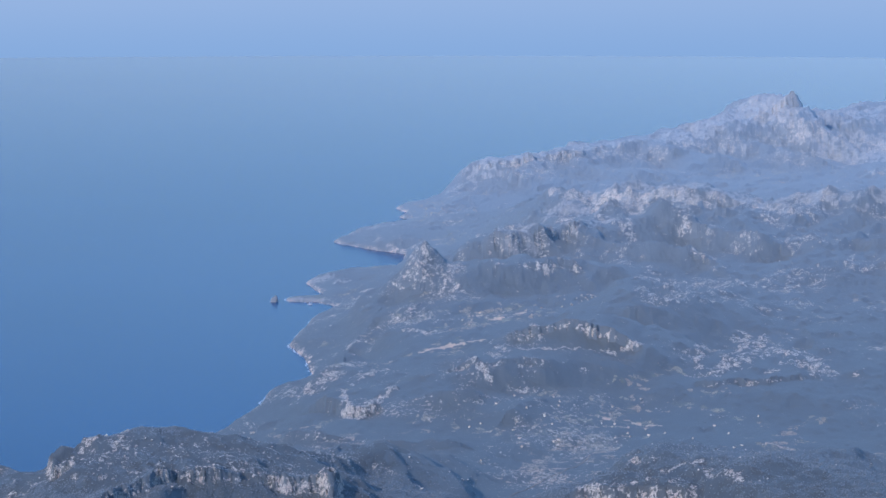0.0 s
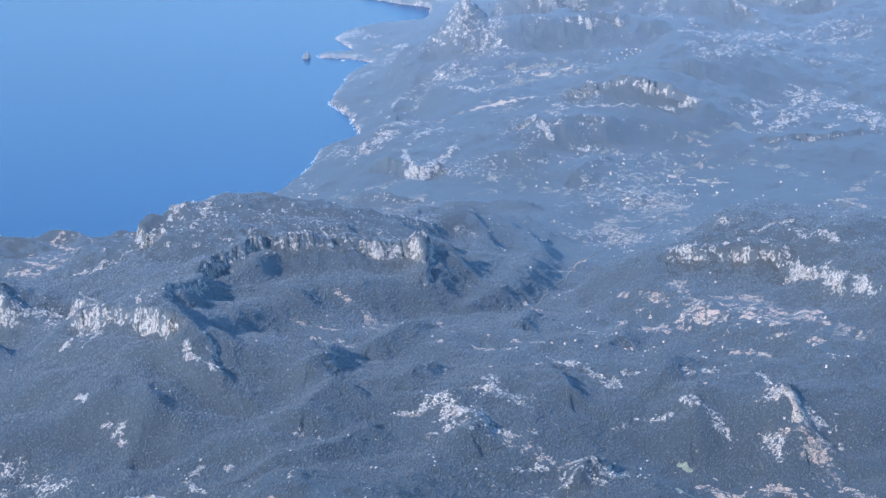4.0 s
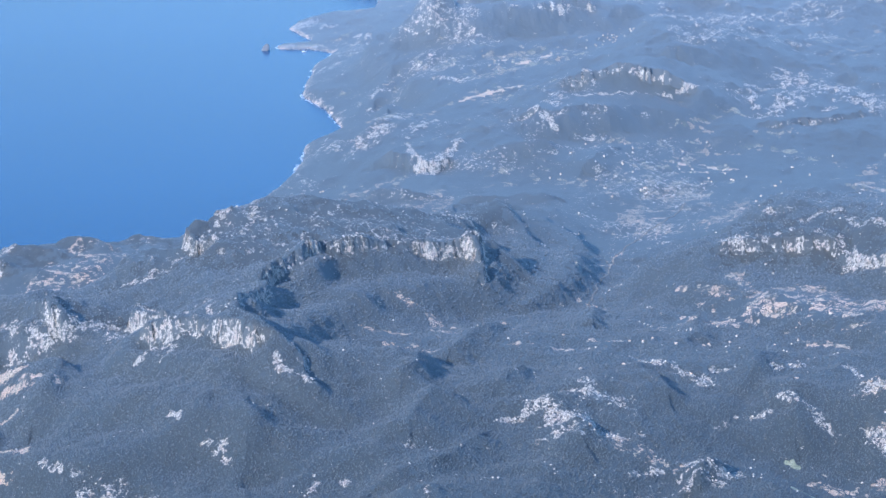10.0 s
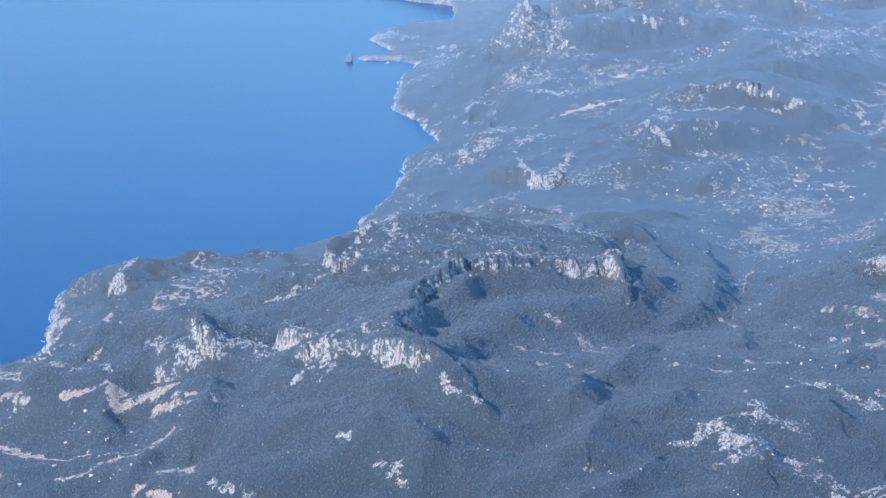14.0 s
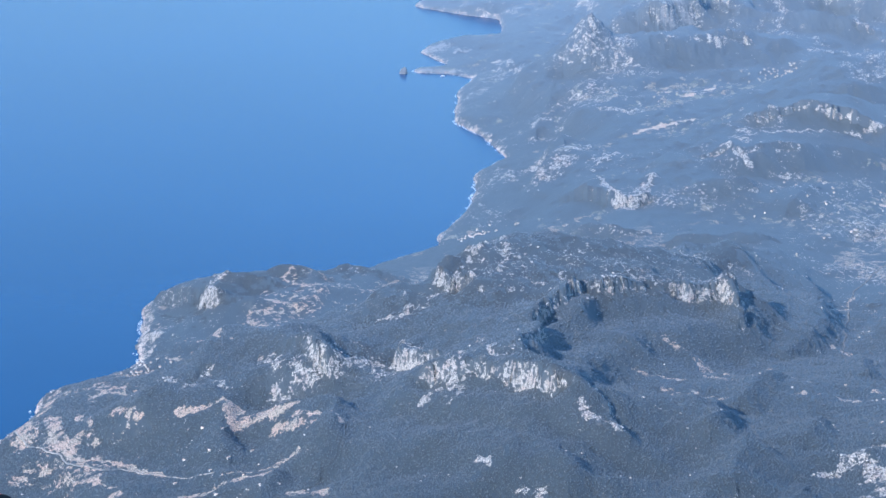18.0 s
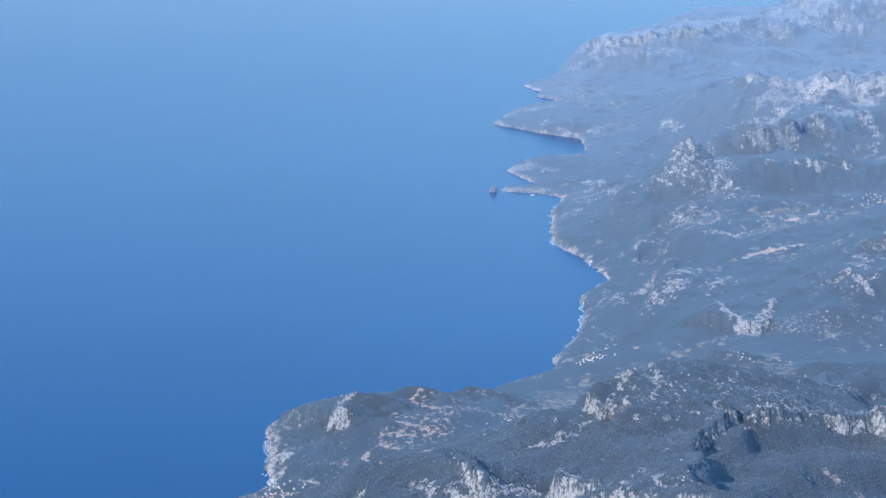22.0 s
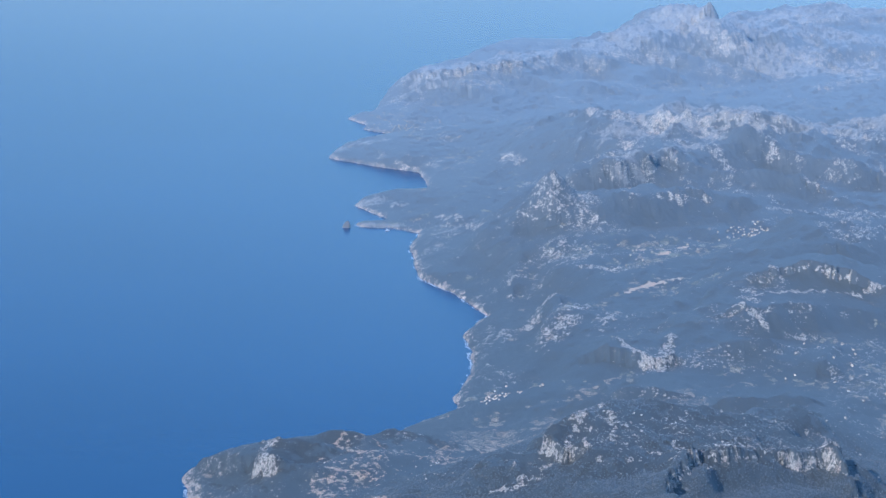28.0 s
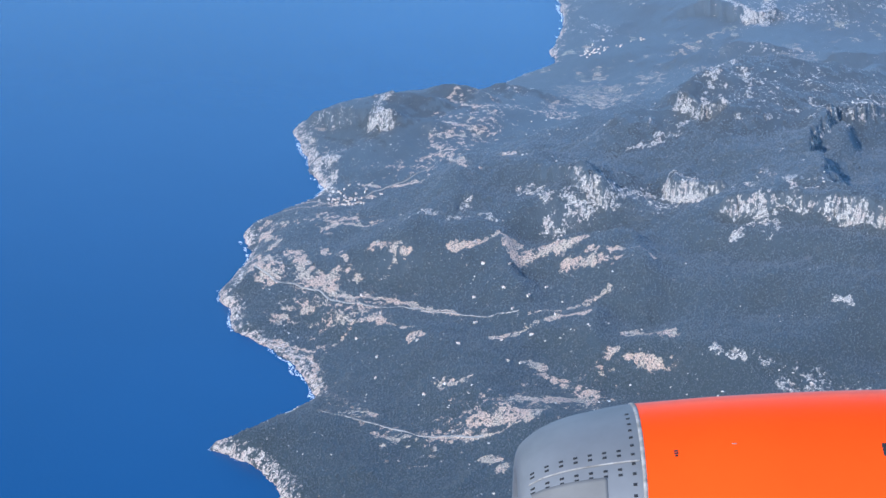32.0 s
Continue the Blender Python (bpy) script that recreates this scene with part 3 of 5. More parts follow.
side_a, side_b = fan_sides(out)
TURN = side_a[:, None] + (side_b - side_a)[:, None] * np.linspace(0, 1, N_TURN)[None]
GX, GY = ORIGIN[0] + out[:, None] * np.sin(TURN), ORIGIN[1] + out[:, None] * np.cos(TURN)
SHORE = coarse_then_fine(coast_distance)
# Where bare limestone shows: strokes from x, y to x, y, with a width and a share.
ROCKS, BARES = [], []
# sea cliffs and headland
ROCKS += [(122, 107, 114, 92, 4.1, 0.63), (114, 92, 103, 70, 4.8, 0.65), (108, 77, 110, 70, 4.29, 0.63), (98, 65, 94, 50, 5.4, 0.58), (142, 90, 128, 76, 4.9, 0.63), (128, 72, 129, 69, 3.52, 0.65), (63, -18, 69, -20, 4.29, 0.62), (69, -26, 78, -23, 3.08, 0.57), (74, -31, 76, -35, 2.6, 0.57), (89, -29, 89, -38, 5.2, 0.56), (59, 47, 54, 35, 2.86, 0.62), (45, 24, 32, 10, 3.3, 0.57), (29, 14, 25, 1, 2.97, 0.62)]
# table mountain
ROCKS += [(142, -38, 167, -26, 2.75, 0.66), (133, -40, 140, -41, 4.1, 0.6), (161, -36, 148, -48, 3.74, 0.59), (148, -47, 150, -50, 2.6, 0.59), (142, -43, 143, -46, 2.6, 0.57), (156, -49, 157, -49, 2.6, 0.57), (165, -54, 162, -57, 2.75, 0.59), (162, -57, 166, -58, 2.6, 0.59), (154, -54, 157, -57, 2.6, 0.59), (147, -56, 147, -56, 2.6, 0.57), (140, -52, 142, -53, 2.6, 0.59), (130, -42, 128, -38, 2.6, 0.57), (123, -36, 126, -40, 2.6, 0.63), (131, -30, 129, -33, 2.6, 0.57), (166, -63, 174, -66, 4.8, 0.55), (153, -63, 161, -65, 2.6, 0.53)]
# rim and crags
ROCKS += [(141, -65, 148, -63, 2.6, 0.49), (124, -77, 116, -91, 4.3, 0.54), (116, -91, 115, -94, 3.3, 0.63), (114, -96, 114, -100, 2.6, 0.61), (115, -74, 116, -79, 2.6, 0.5), (104, -90, 101, -100, 4.9, 0.53), (89, -29, 91, -36, 4.6, 0.53), (92, -43, 94, -50, 3.41, 0.66), (90, -47, 92, -50, 5.8, 0.59), (85, -43, 87, -47, 3.96, 0.57), (96, -52, 106, -52, 3.41, 0.54), (114, -55, 114, -62, 4.6, 0.63), (109, -62, 110, -65, 5.1, 0.61), (104, -56, 106, -61, 4.29, 0.55), (103, -64, 105, -66, 2.6, 0.62), (105, -82, 106, -83, 2.75, 0.57)]
# below the front wall
ROCKS += [(95, -93, 99, -94, 2.97, 0.62), (104, -91, 99, -102, 6.1, 0.53), (98, -98, 104, -93, 3.74, 0.59), (110, -133, 110, -135, 2.6, 0.62), (108, -134, 111, -143, 1.6, 0.62), (97, -145, 101, -147, 2.6, 0.6), (84, -130, 85, -133, 2.6, 0.62), (85, -145, 87, -149, 2.6, 0.64), (85, -149, 85, -154, 2.6, 0.55), (93, -173, 90, -179, 2.6, 0.64), (87, -180, 86, -190, 2.6, 0.64), (97, -179, 97, -182, 2.6, 0.57), (61, -132, 62, -133, 3.41, 0.57), (58, -138, 60, -144, 3.41, 0.59)]
# south slopes
ROCKS += [(63, -143, 70, -162, 9.2, 0.51), (59, -150, 64, -162, 7.6, 0.49), (57, -121, 60, -128, 2.6, 0.59), (115, -177, 115, -177, 2.6, 0.62), (96, -210, 95, -214, 2.6, 0.59), (100, -50, 106, -51, 4.07, 0.55), (20, -264, 54, -246, 24, 0.66), (54, -246, 66, -240, 16, 0.66)]
# knolls
ROCKS += [(151, -176, 146, -188, 9.4, 0.59), (150, -178, 148, -187, 9, 0.66), (152, -183, 156, -192, 10, 0.64), (160, -173, 168, -181, 6, 0.57), (159, -212, 167, -215, 8, 0.6), (165, -169, 164, -178, 5.6, 0.53), (165, -176, 167, -186, 4, 0.5), (140, -174, 146, -175, 3.08, 0.63), (193, -159, 194, -178, 6.5, 0.55), (201, -175, 203, -179, 3.63, 0.57), (212, -183, 221, -185, 2.6, 0.62), (226, -191, 224, -200, 4.2, 0.63), (217, -208, 222, -220, 8.9, 0.53), (208, -218, 208, -223, 5.5, 0.58), (208, -213, 208, -217, 2.64, 0.57)]
ROCKS += [(183, -196, 185, -196, 2.6, 0.65), (189, -194, 196, -198, 2.6, 0.57), (201, -198, 203, -210, 4, 0.53), (162, -210, 171, -212, 6.8, 0.53)]
# low knolls
ROCKS += [(159, -216, 163, -220, 4.07, 0.66), (144, -210, 154, -217, 6.6, 0.47), (151, -205, 157, -207, 4.07, 0.52), (150, -254, 156, -260, 3.74, 0.57)]
# east ridge
ROCKS += [(267, -108, 280, -118, 4.4, 0.59), (281, -122, 286, -132, 4.4, 0.63), (286, -132, 281, -143, 4.9, 0.58), (281, -143, 278, -162, 5, 0.56), (281, -166, 277, -176, 4.07, 0.66), (288, -101, 290, -106, 4.1, 0.55), (287, -114, 295, -114, 3.08, 0.62), (296, -117, 297, -121, 2.6, 0.59), (294, -127, 290, -151, 4, 0.51), (315, -117, 321, -118, 2.75, 0.59)]
# beyond the plain
ROCKS += [(448, 73, 487, 91, 10.1, 0.5), (443, 68, 432, 52, 5.7, 0.55), (489, 94, 476, 41, 18.2, 0.48), (470, 39, 465, 19, 14.3, 0.52), (388, 202, 394, 189, 7.8, 0.53), (397, 220, 397, 220, 6.7, 0.5), (301, 99, 291, 78, 4.5, 0.62), (291, 78, 284, 63, 5, 0.64), (284, 63, 304, 78, 5, 0.62), (304, 78, 315, 86, 5, 0.6), (305, 140, 335, 153, 18, 0.5), (329, 176, 344, 180, 12, 0.52), (326, 130, 338, 140, 9, 0.5), (457, 80, 466, 62, 12, 0.55), (430, 44, 464, 60, 16, 0.52)]
ROCKS += [(239, -37, 244, -41, 4.7, 0.53), (244, -50, 248, -48, 3.3, 0.57), (346, 89, 347, 69, 4.18, 0.59), (351, 64, 359, 57, 5.3, 0.53), (326, 49, 329, 48, 6.4, 0.5)]
# pyramid and middle ridge
ROCKS += [(441, 284, 438, 277, 3.6, 0.64), (466, 256, 480, 248, 4.0, 0.5), (484, 246, 500, 240, 5.5, 0.53), (500, 261, 504, 239, 3.2, 0.58), (503, 279, 500, 263, 2.6, 0.55), (502, 318, 511, 311, 10.1, 0.56), (388, 210, 390, 189, 6.3, 0.55), (600, 494, 586, 462, 10.1, 0.47), (456, 369, 445, 339, 6.8, 0.5), (471, 398, 457, 367, 7, 0.5)]
# massif
ROCKS += [(617, 413, 621, 333, 23.2, 0.53), (587, 380, 570, 287, 13.4, 0.5), (635, 329, 641, 317, 11.1, 0.55), (626, 313, 601, 285, 8.1, 0.5), (577, 260, 579, 231, 7.5, 0.56), (589, 263, 595, 252, 4.8, 0.56), (568, 235, 572, 226, 3.4, 0.55), (659, 292, 666, 263, 11.1, 0.52), (652, 279, 644, 252, 9.1, 0.48), (537, 252, 539, 229, 13.3, 0.42), (634, 471, 620, 432, 8.1, 0.5)]
# far range
ROCKS += [(839, 771, 910, 768, 31.4, 0.44), (963, 769, 1000, 752, 27.6, 0.46), (1060, 731, 1101, 692, 25.5, 0.49), (1101, 692, 1098, 617, 28.4, 0.49), (1057, 702, 1063, 666, 22.4, 0.41), (935, 540, 935, 540, 21.1, 0.44), (1018, 590, 1095, 590, 31.5, 0.47), (988, 767, 988, 767, 26.8, 0.44)]
# mesa edge
ROCKS += [(374, 91, 398, 77.5, 4, 0.65), (398, 77.5, 422, 71.5, 4, 0.65)]
# thin scatter on the high tops
ROCKS += [(150, -45, 200, -56, 20, 0.355), (185, -61, 210, -67, 11, 0.43), (160, -60, 190, -64, 7, 0.42), (187, -66, 205, -72, 6, 0.5), (216, -46, 232, -34, 8, 0.45), (176, -39, 173, -47, 3, 0.6), (163, -22, 152, -31, 4, 0.58), (158, -35, 158, -42, 4, 0.58), (110, -131, 108, -136, 2.2, 0.66), (108, -136, 111, -144, 2.2, 0.66), (100, -45, 118, -90, 16, 0.3)]
# Where the ground is tilled or cleared.
BARES += [(42, 14, 40, -30, 20, 0.46), (24, -20, 6, -75, 9, 0.42), (60, 40, 66, 12, 12, 0.45), (122, 45, 165, 60, 26, 0.42), (10, -90, 36, -104, 26, 0.44)]
# headland
BARES += [(143, 62, 148, 57, 2.2, 0.65), (150, 72, 166, 75, 2.2, 0.6), (133, 55, 152, 47, 3.2, 0.56), (127, 50, 125, 13, 3.5, 0.54), (89, -14, 89, -14, 2.6, 0.68), (103, 50, 111, 33, 2.2, 0.69), (87, 40, 99, 41, 3.2, 0.69), (81, 58, 86, 41, 3.7, 0.62), (61, 15, 68, 10, 2.7, 0.68), (67, 9, 71, 2, 2.2, 0.6), (52, 3, 52, -6, 2.2, 0.66), (54, -14, 55, -25, 3.1, 0.56), (61, -33, 74, -45, 2.2, 0.69), (71, -46, 79, -53, 3, 0.68)]
# hollow and inner vale
BARES += [(153, -94, 161, -106, 3.2, 0.58), (171, -86, 177, -90, 2.9, 0.62), (118, -131, 118, -131, 2.2, 0.62), (177, -95, 170, -113, 3.7, 0.58), (175, -133, 185, -142, 3.2, 0.59), (195, -138, 197, -145, 2.2, 0.63), (178, -95, 175, -118, 3.1, 0.61), (194, -102, 182, -126, 3.1, 0.58), (230, -89, 231, -100, 2.6, 0.68), (158, -113, 159, -128, 2.6, 0.53)]
# valley farms
BARES += [(233, -128, 236, -139, 4.6, 0.6), (236, -139, 247, -146, 5.4, 0.6), (257, -122, 247, -145, 9.5, 0.53), (245, -115, 248, -125, 6.5, 0.53), (221, -133, 226, -137, 4.5, 0.58), (252, -156, 251, -166, 11.6, 0.58), (255, -164, 266, -170, 8.9, 0.56), (239, -168, 241, -177, 4.3, 0.6), (247, -170, 249, -176, 3, 0.6), (247, -185, 249, -192, 4.7, 0.6), (229, -90, 232, -98, 4.2, 0.6), (194, -138, 198, -146, 3, 0.6), (191, -103, 181, -132, 4.1, 0.54), (188, -222, 205, -236, 6.8, 0.56), (184, -232, 185, -238, 3, 0.6), (185, -240, 189, -246, 3, 0.6)]
# south slope clearings
BARES += [(78, -65, 80, -84, 2.3, 0.64), (90, -216, 91, -225, 3.8, 0.48), (84, -231, 87, -240, 2.2, 0.62), (155, -108, 159, -124, 3.8, 0.49)]
# plain
BARES += [(365, 169, 371, 155, 4.2, 0.55), (358, 21, 382, 14, 3.3, 0.66), (387, 35, 395, 25, 7.4, 0.54), (389, -42, 403, -47, 6.2, 0.59), (314, -11, 326, -26, 3.4, 0.56), (316, -3, 333, -30, 6.9, 0.48), (305, 51, 321, 41, 3.7, 0.53), (280, 43, 301, 37, 3.5, 0.52), (312, 40, 320, 2, 9.1, 0.49), (395, 55, 423, 55, 8.2, 0.54), (404, 13, 406, -3, 7.9, 0.53), (410, 33, 422, 16, 4.18, 0.6), (342, 12, 343, -4, 4.5, 0.51), (242, -74, 281, -48, 2.2, 0.58)]
# pale ploughed strips
BARES += [(371, 162, 387, 164, 8, 0.82), (387, 163, 402, 162, 6, 0.82), (424, 214, 436, 207, 6, 0.82), (436, 207, 445, 200, 6, 0.8), (362, 25, 374, 20, 6, 0.78), (374, 20, 377, 7, 6, 0.76), (305, -22, 313, -26, 4, 0.76), (384, -44, 390, -54, 6.0, 0.74), (354, 15, 373, 7, 2.6, 0.72), (380, 150, 410, 145, 20, 0.5), (404, 200, 460, 188, 22, 0.6)]
# orchards and farms in the inner vale
BARES += [(219, -207, 217, -218, 8, 0.56), (217, -218, 212, -240, 11, 0.56), (212, -240, 210, -252, 11, 0.54), (219, -136, 236, -144, 7, 0.56), (245, -138, 262, -140, 8, 0.58), (264, -142, 258, -164, 12, 0.58), (257, -174, 261, -186, 10, 0.64), (228, -132, 240, -146, 7, 0.66), (246, -140, 262, -156, 12, 0.62), (250, -160, 258, -172, 10, 0.64), (188, -222, 204, -236, 9, 0.6), (237, -170, 241, -175, 4, 0.72), (179, -239, 201, -258, 8, 0.62), (154, -194, 160, -209, 10, 0.46), (240, -136, 256, -158, 26, 0.46)]
# village fields
BARES += [(419, 211, 440, 194, 2.9, 0.72), (432, 202, 436, 198, 4.1, 0.78), (431, 235, 464, 191, 13.6, 0.5), (409, 254, 398, 220, 6.7, 0.55), (469, 209, 498, 222, 6.1, 0.5), (462, 192, 507, 197, 7.5, 0.5), (391, 170, 414, 147, 8.4, 0.47), (474, 164, 553, 194, 3, 0.55), (636, 594, 646, 583, 6.1, 0.55), (492, 334, 492, 334, 7.8, 0.46), (499, 419, 534, 417, 9.1, 0.45)]
# fields and scars above the sea
BARES += [(61, -34, 74, -46, 2.1, 0.74), (70, -49, 76, -53, 4.6, 0.7), (76, -53, 79, -60, 4.6, 0.7), (75, -61, 76, -78, 3.4, 0.62), (41, -16, 46, -33, 3, 0.72), (46, -33, 49, -53, 2.8, 0.72), (43, 17, 41, -16, 2.1, 0.72), (47, 10, 43, -12, 5.6, 0.62), (61, 16, 69, 0, 2.6, 0.68), (51, 0, 51, -10, 2.8, 0.64), (54, -17, 55, -26, 3.7, 0.6), (132, 56, 115, 5, 7.4, 0.56), (139, 59, 147, 51, 2.4, 0.66), (73, 47, 88, 41, 4.6, 0.66), (83, 39, 99, 41, 3.7, 0.64)]
BARES += [(102, 49, 111, 37, 2.2, 0.66), (58, 36, 48, 16, 4.6, 0.61), (116, 36, 85, -12, 2.8, 0.64), (191, 64, 219, 76, 2.8, 0.66), (153, 70, 156, 62, 2.8, 0.58)]
# orchards and cuttings above the south bay
BARES += [(46, -69, 52, -73, 3.7, 0.74), (52, -73, 60, -82, 4.6, 0.74), (56, -69, 70, -79, 3, 0.62), (59, -97, 60, -108, 3.7, 0.66), (52, -100, 53, -115, 3.7, 0.68), (43, -85, 42, -95, 4.2, 0.64), (18, -96, 23, -106, 8.4, 0.64), (28, -98, 41, -104, 8.4, 0.68), (7, -85, 16, -103, 2.8, 0.68), (3, -63, 10, -73, 1.5, 0.72), (35, -52, 38, -58, 3.7, 0.6), (24, -75, 26, -81, 4.6, 0.56), (37, -33, 38, -50, 2.6, 0.68), (28, -28, 33, -32, 3.7, 0.66), (29, -10, 36, -13, 6.5, 0.59)]
BARES += [(24, -20, 25, -28, 3.7, 0.66), (22, -32, 16, -44, 3.7, 0.61), (41, -22, 40, -29, 1.9, 0.66), (4, -80, 5, -86, 1.9, 0.7), (2, -96, 3, -99, 2.8, 0.66), (8, -110, 6, -116, 3.7, 0.66), (43, 25, 37, 1, 5.6, 0.6)]
# crags above the terraces
ROCKS += [(62, -18, 68, -21, 3.2, 0.62), (69, -26, 76, -32, 4, 0.55), (90, -30, 88, -40, 3.6, 0.62), (89, -47, 94, -48, 6, 0.62), (95, -52, 106, -53, 4.5, 0.55), (106, -56, 103, -63, 6, 0.58), (85, -44, 86, -47, 3, 0.58), (128, 75, 128, 68, 5, 0.62)]
# green meadows in the low vale
MEADOWS = [(184, -232, 186, -238, 4, 0.7), (189, -247, 194, -251, 9, 0.78), (193, -239, 200, -245, 4, 0.72), (179, -224, 182, -228, 3.2, 0.68), (188, -210, 190, -213, 3, 0.6)]


def patches(x, y, strokes):
    """Where strokes of ground lie on the fan, with frayed edges."""
    v = np.full(x.shape, 0.1)
    fray = 1.3 * fractal(x, y, 3.0, 4, 91, 0.65)
    px, py = x + 2.2 * fractal(x, y, 7, 3, 95), y + 2.2 * fractal(x, y, 7, 3, 99)
    for ax, ay, bx, by, width, force in strokes:
        reach = np.hypot(ax - bx, ay - by) / 2 + 2 * width + 6
        mx, my = (ax + bx) / 2 - ORIGIN[0], (ay + by) / 2 - ORIGIN[1]
        r, a = math.hypot(mx, my), math.atan2(mx, my)
        i0, i1 = np.searchsorted(out, (r - reach, r + reach))
        if i1 <= i0:
            continue
        edges = [np.searchsorted(TURN[i], (a - reach / r, a + reach / r)) for i in (i0, i1 - 1)]
        j0, j1 = min(e[0] for e in edges), max(e[1] for e in edges)
        if j1 <= j0:
            continue
        part_of = np.s_[i0:i1, j0:j1]
        d = near_line(px[part_of], py[part_of], [(ax, ay), (bx, by + 0.01)])[0] / (width / 2)
        v[part_of] = np.maximum(v[part_of], 0.1 + (force - 0.1) * np.clip((1.05 - d + fray[part_of]) * 1.3, 0, 1))
    return v


ROCK = patches(GX, GY, ROCKS)
BARE = patches(GX, GY, BARES)
MEADOW = patches(GX, GY, MEADOWS)
# bald grey tops of the high ranges
BALDS = [(795, 800, 1000, 800, 60, 0.62), (1000, 800, 1060, 790, 90, 0.72), (1060, 790, 1115, 770, 120, 0.78), (1115, 780, 1200, 700, 120, 0.66), (1250, 900, 1500, 750, 160, 0.62), (640, 420, 650, 340, 60, 0.74), (650, 340, 672, 290, 46, 0.62), (600, 400, 620, 340, 40, 0.6), (500, 302, 610, 326, 24, 0.6), (684, 302, 760, 240, 60, 0.62), (574, 640, 610, 625, 26, 0.55), (476, 478, 480, 450, 20, 0.55), (430, 430, 450, 410, 10, 0.5), (1080, 700, 1110, 620, 90, 0.6)]
BALD = patches(GX, GY, BALDS)
# dry heath on the nearer tops, and farmland cut into plots
HEATHS = [(142, -38, 212, -58, 44, 0.62), (150, -60, 200, -66, 14, 0.55), (112, -125, 116, -100, 8, 0.5), (280, -112, 300, -165, 36, 0.5), (128, 74, 185, 80, 26, 0.44), (214, -44, 254, -25, 16, 0.5), (100, -42, 116, -60, 10, 0.45)]
FARMS = [(228, -128, 262, -170, 44, 0.9), (150, -105, 200, -100, 18, 0.9), (190, -140, 200, -146, 14, 0.9), (180, -225, 215, -240, 26, 0.9), (205, -205, 222, -220, 16, 0.9), (228, -92, 236, -100, 12, 0.9), (230, -185, 262, -200, 24, 0.9)]
HEATH, FARM = patches(GX, GY, HEATHS), patches(GX, GY, FARMS)
NEAR = np.clip((620 - np.hypot(GX - ORIGIN[0], GY - ORIGIN[1])) / 90, 0, 1)  # thick woods on the nearer slopes
SPECK = 0.1 + (0.62 - 0.55 * NEAR) * np.clip(1.5 * fractal(GX, GY, 34, 7, 201, 0.68) - 0.04, 0, 0.46)
GZ, WALL = land_height(GX, GY, coarse_then_fine(broad_height), SHORE, 6 * np.clip(np.maximum(ROCK, SPECK) - 0.36, 0, 0.2))
# steepness, from neighbours
gr = np.gradient(GZ, axis=0) / np.gradient(out)[:, None]
gt = np.gradient(GZ, axis=1) / (out * (side_b - side_a) / (N_TURN - 1))[:, None]
STEEP = np.hypot(gr, gt)


def grid_mesh(name, x, y, z, material):
    rows, cols = x.shape
    me = bpy.data.meshes.new(name)
    i = np.arange(rows * cols).reshape(rows, cols)
    quad = np.stack([i[:-1, :-1], i[:-1, 1:], i[1:, 1:], i[1:, :-1]], -1).reshape(-1, 4)[:, ::-1]
    me.vertices.add(rows * cols)
    me.vertices.foreach_set("co", np.stack([x, y, z], -1).astype(np.float32).ravel())
    me.loops.add(quad.size)
    me.loops.foreach_set("vertex_index", quad.astype(np.int32).ravel())
    me.polygons.add(len(quad))
    me.polygons.foreach_set("loop_start", np.arange(0, quad.size, 4, dtype=np.int32))
    me.polygons.foreach_set("loop_total", np.full(len(quad), 4, np.int32))
    me.update(calc_edges=True)
    me.materials.append(material)
    return me


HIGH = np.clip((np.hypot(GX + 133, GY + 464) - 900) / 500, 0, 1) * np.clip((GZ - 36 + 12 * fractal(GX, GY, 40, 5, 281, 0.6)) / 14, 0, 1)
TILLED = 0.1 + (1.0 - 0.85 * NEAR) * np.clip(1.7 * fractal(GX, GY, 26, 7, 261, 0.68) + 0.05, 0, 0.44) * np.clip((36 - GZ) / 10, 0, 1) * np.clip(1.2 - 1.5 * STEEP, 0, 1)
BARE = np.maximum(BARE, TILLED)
ROCK = np.maximum(np.maximum(ROCK, SPECK), 0.1 + 0.52 * WALL)
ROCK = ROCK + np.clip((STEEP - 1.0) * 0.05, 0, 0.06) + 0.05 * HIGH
BEACH = 0.60 - 0.1 * np.clip((np.hypot(GX - ORIGIN[0], GY - ORIGIN[1]) - 560) / 60, 0, 1) + 0.25 * fractal(GX, GY, 7, 4, 231) - 0.08 * np.abs(SHORE)
ROCK = np.where((SHORE < 3.5) & (GZ < 5), np.maximum(ROCK, BEACH), ROCK)
land = grid_mesh("ground", GX, GY, GZ, LAND)
# remote thickens the imitated haze with distance
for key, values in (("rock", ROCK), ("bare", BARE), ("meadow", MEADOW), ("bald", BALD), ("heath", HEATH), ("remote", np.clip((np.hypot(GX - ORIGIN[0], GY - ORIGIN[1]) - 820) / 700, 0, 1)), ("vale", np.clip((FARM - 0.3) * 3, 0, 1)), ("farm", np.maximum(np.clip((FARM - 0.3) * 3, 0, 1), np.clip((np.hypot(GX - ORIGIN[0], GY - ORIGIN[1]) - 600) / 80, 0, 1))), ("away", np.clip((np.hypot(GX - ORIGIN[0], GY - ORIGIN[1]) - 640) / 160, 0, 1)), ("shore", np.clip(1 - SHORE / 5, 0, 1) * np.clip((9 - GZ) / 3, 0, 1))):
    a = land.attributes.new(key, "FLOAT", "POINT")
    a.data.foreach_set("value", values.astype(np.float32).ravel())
tagged(new("ground", land), "rugged mountain land of pine woods and grey limestone", "ground", kind="structure")

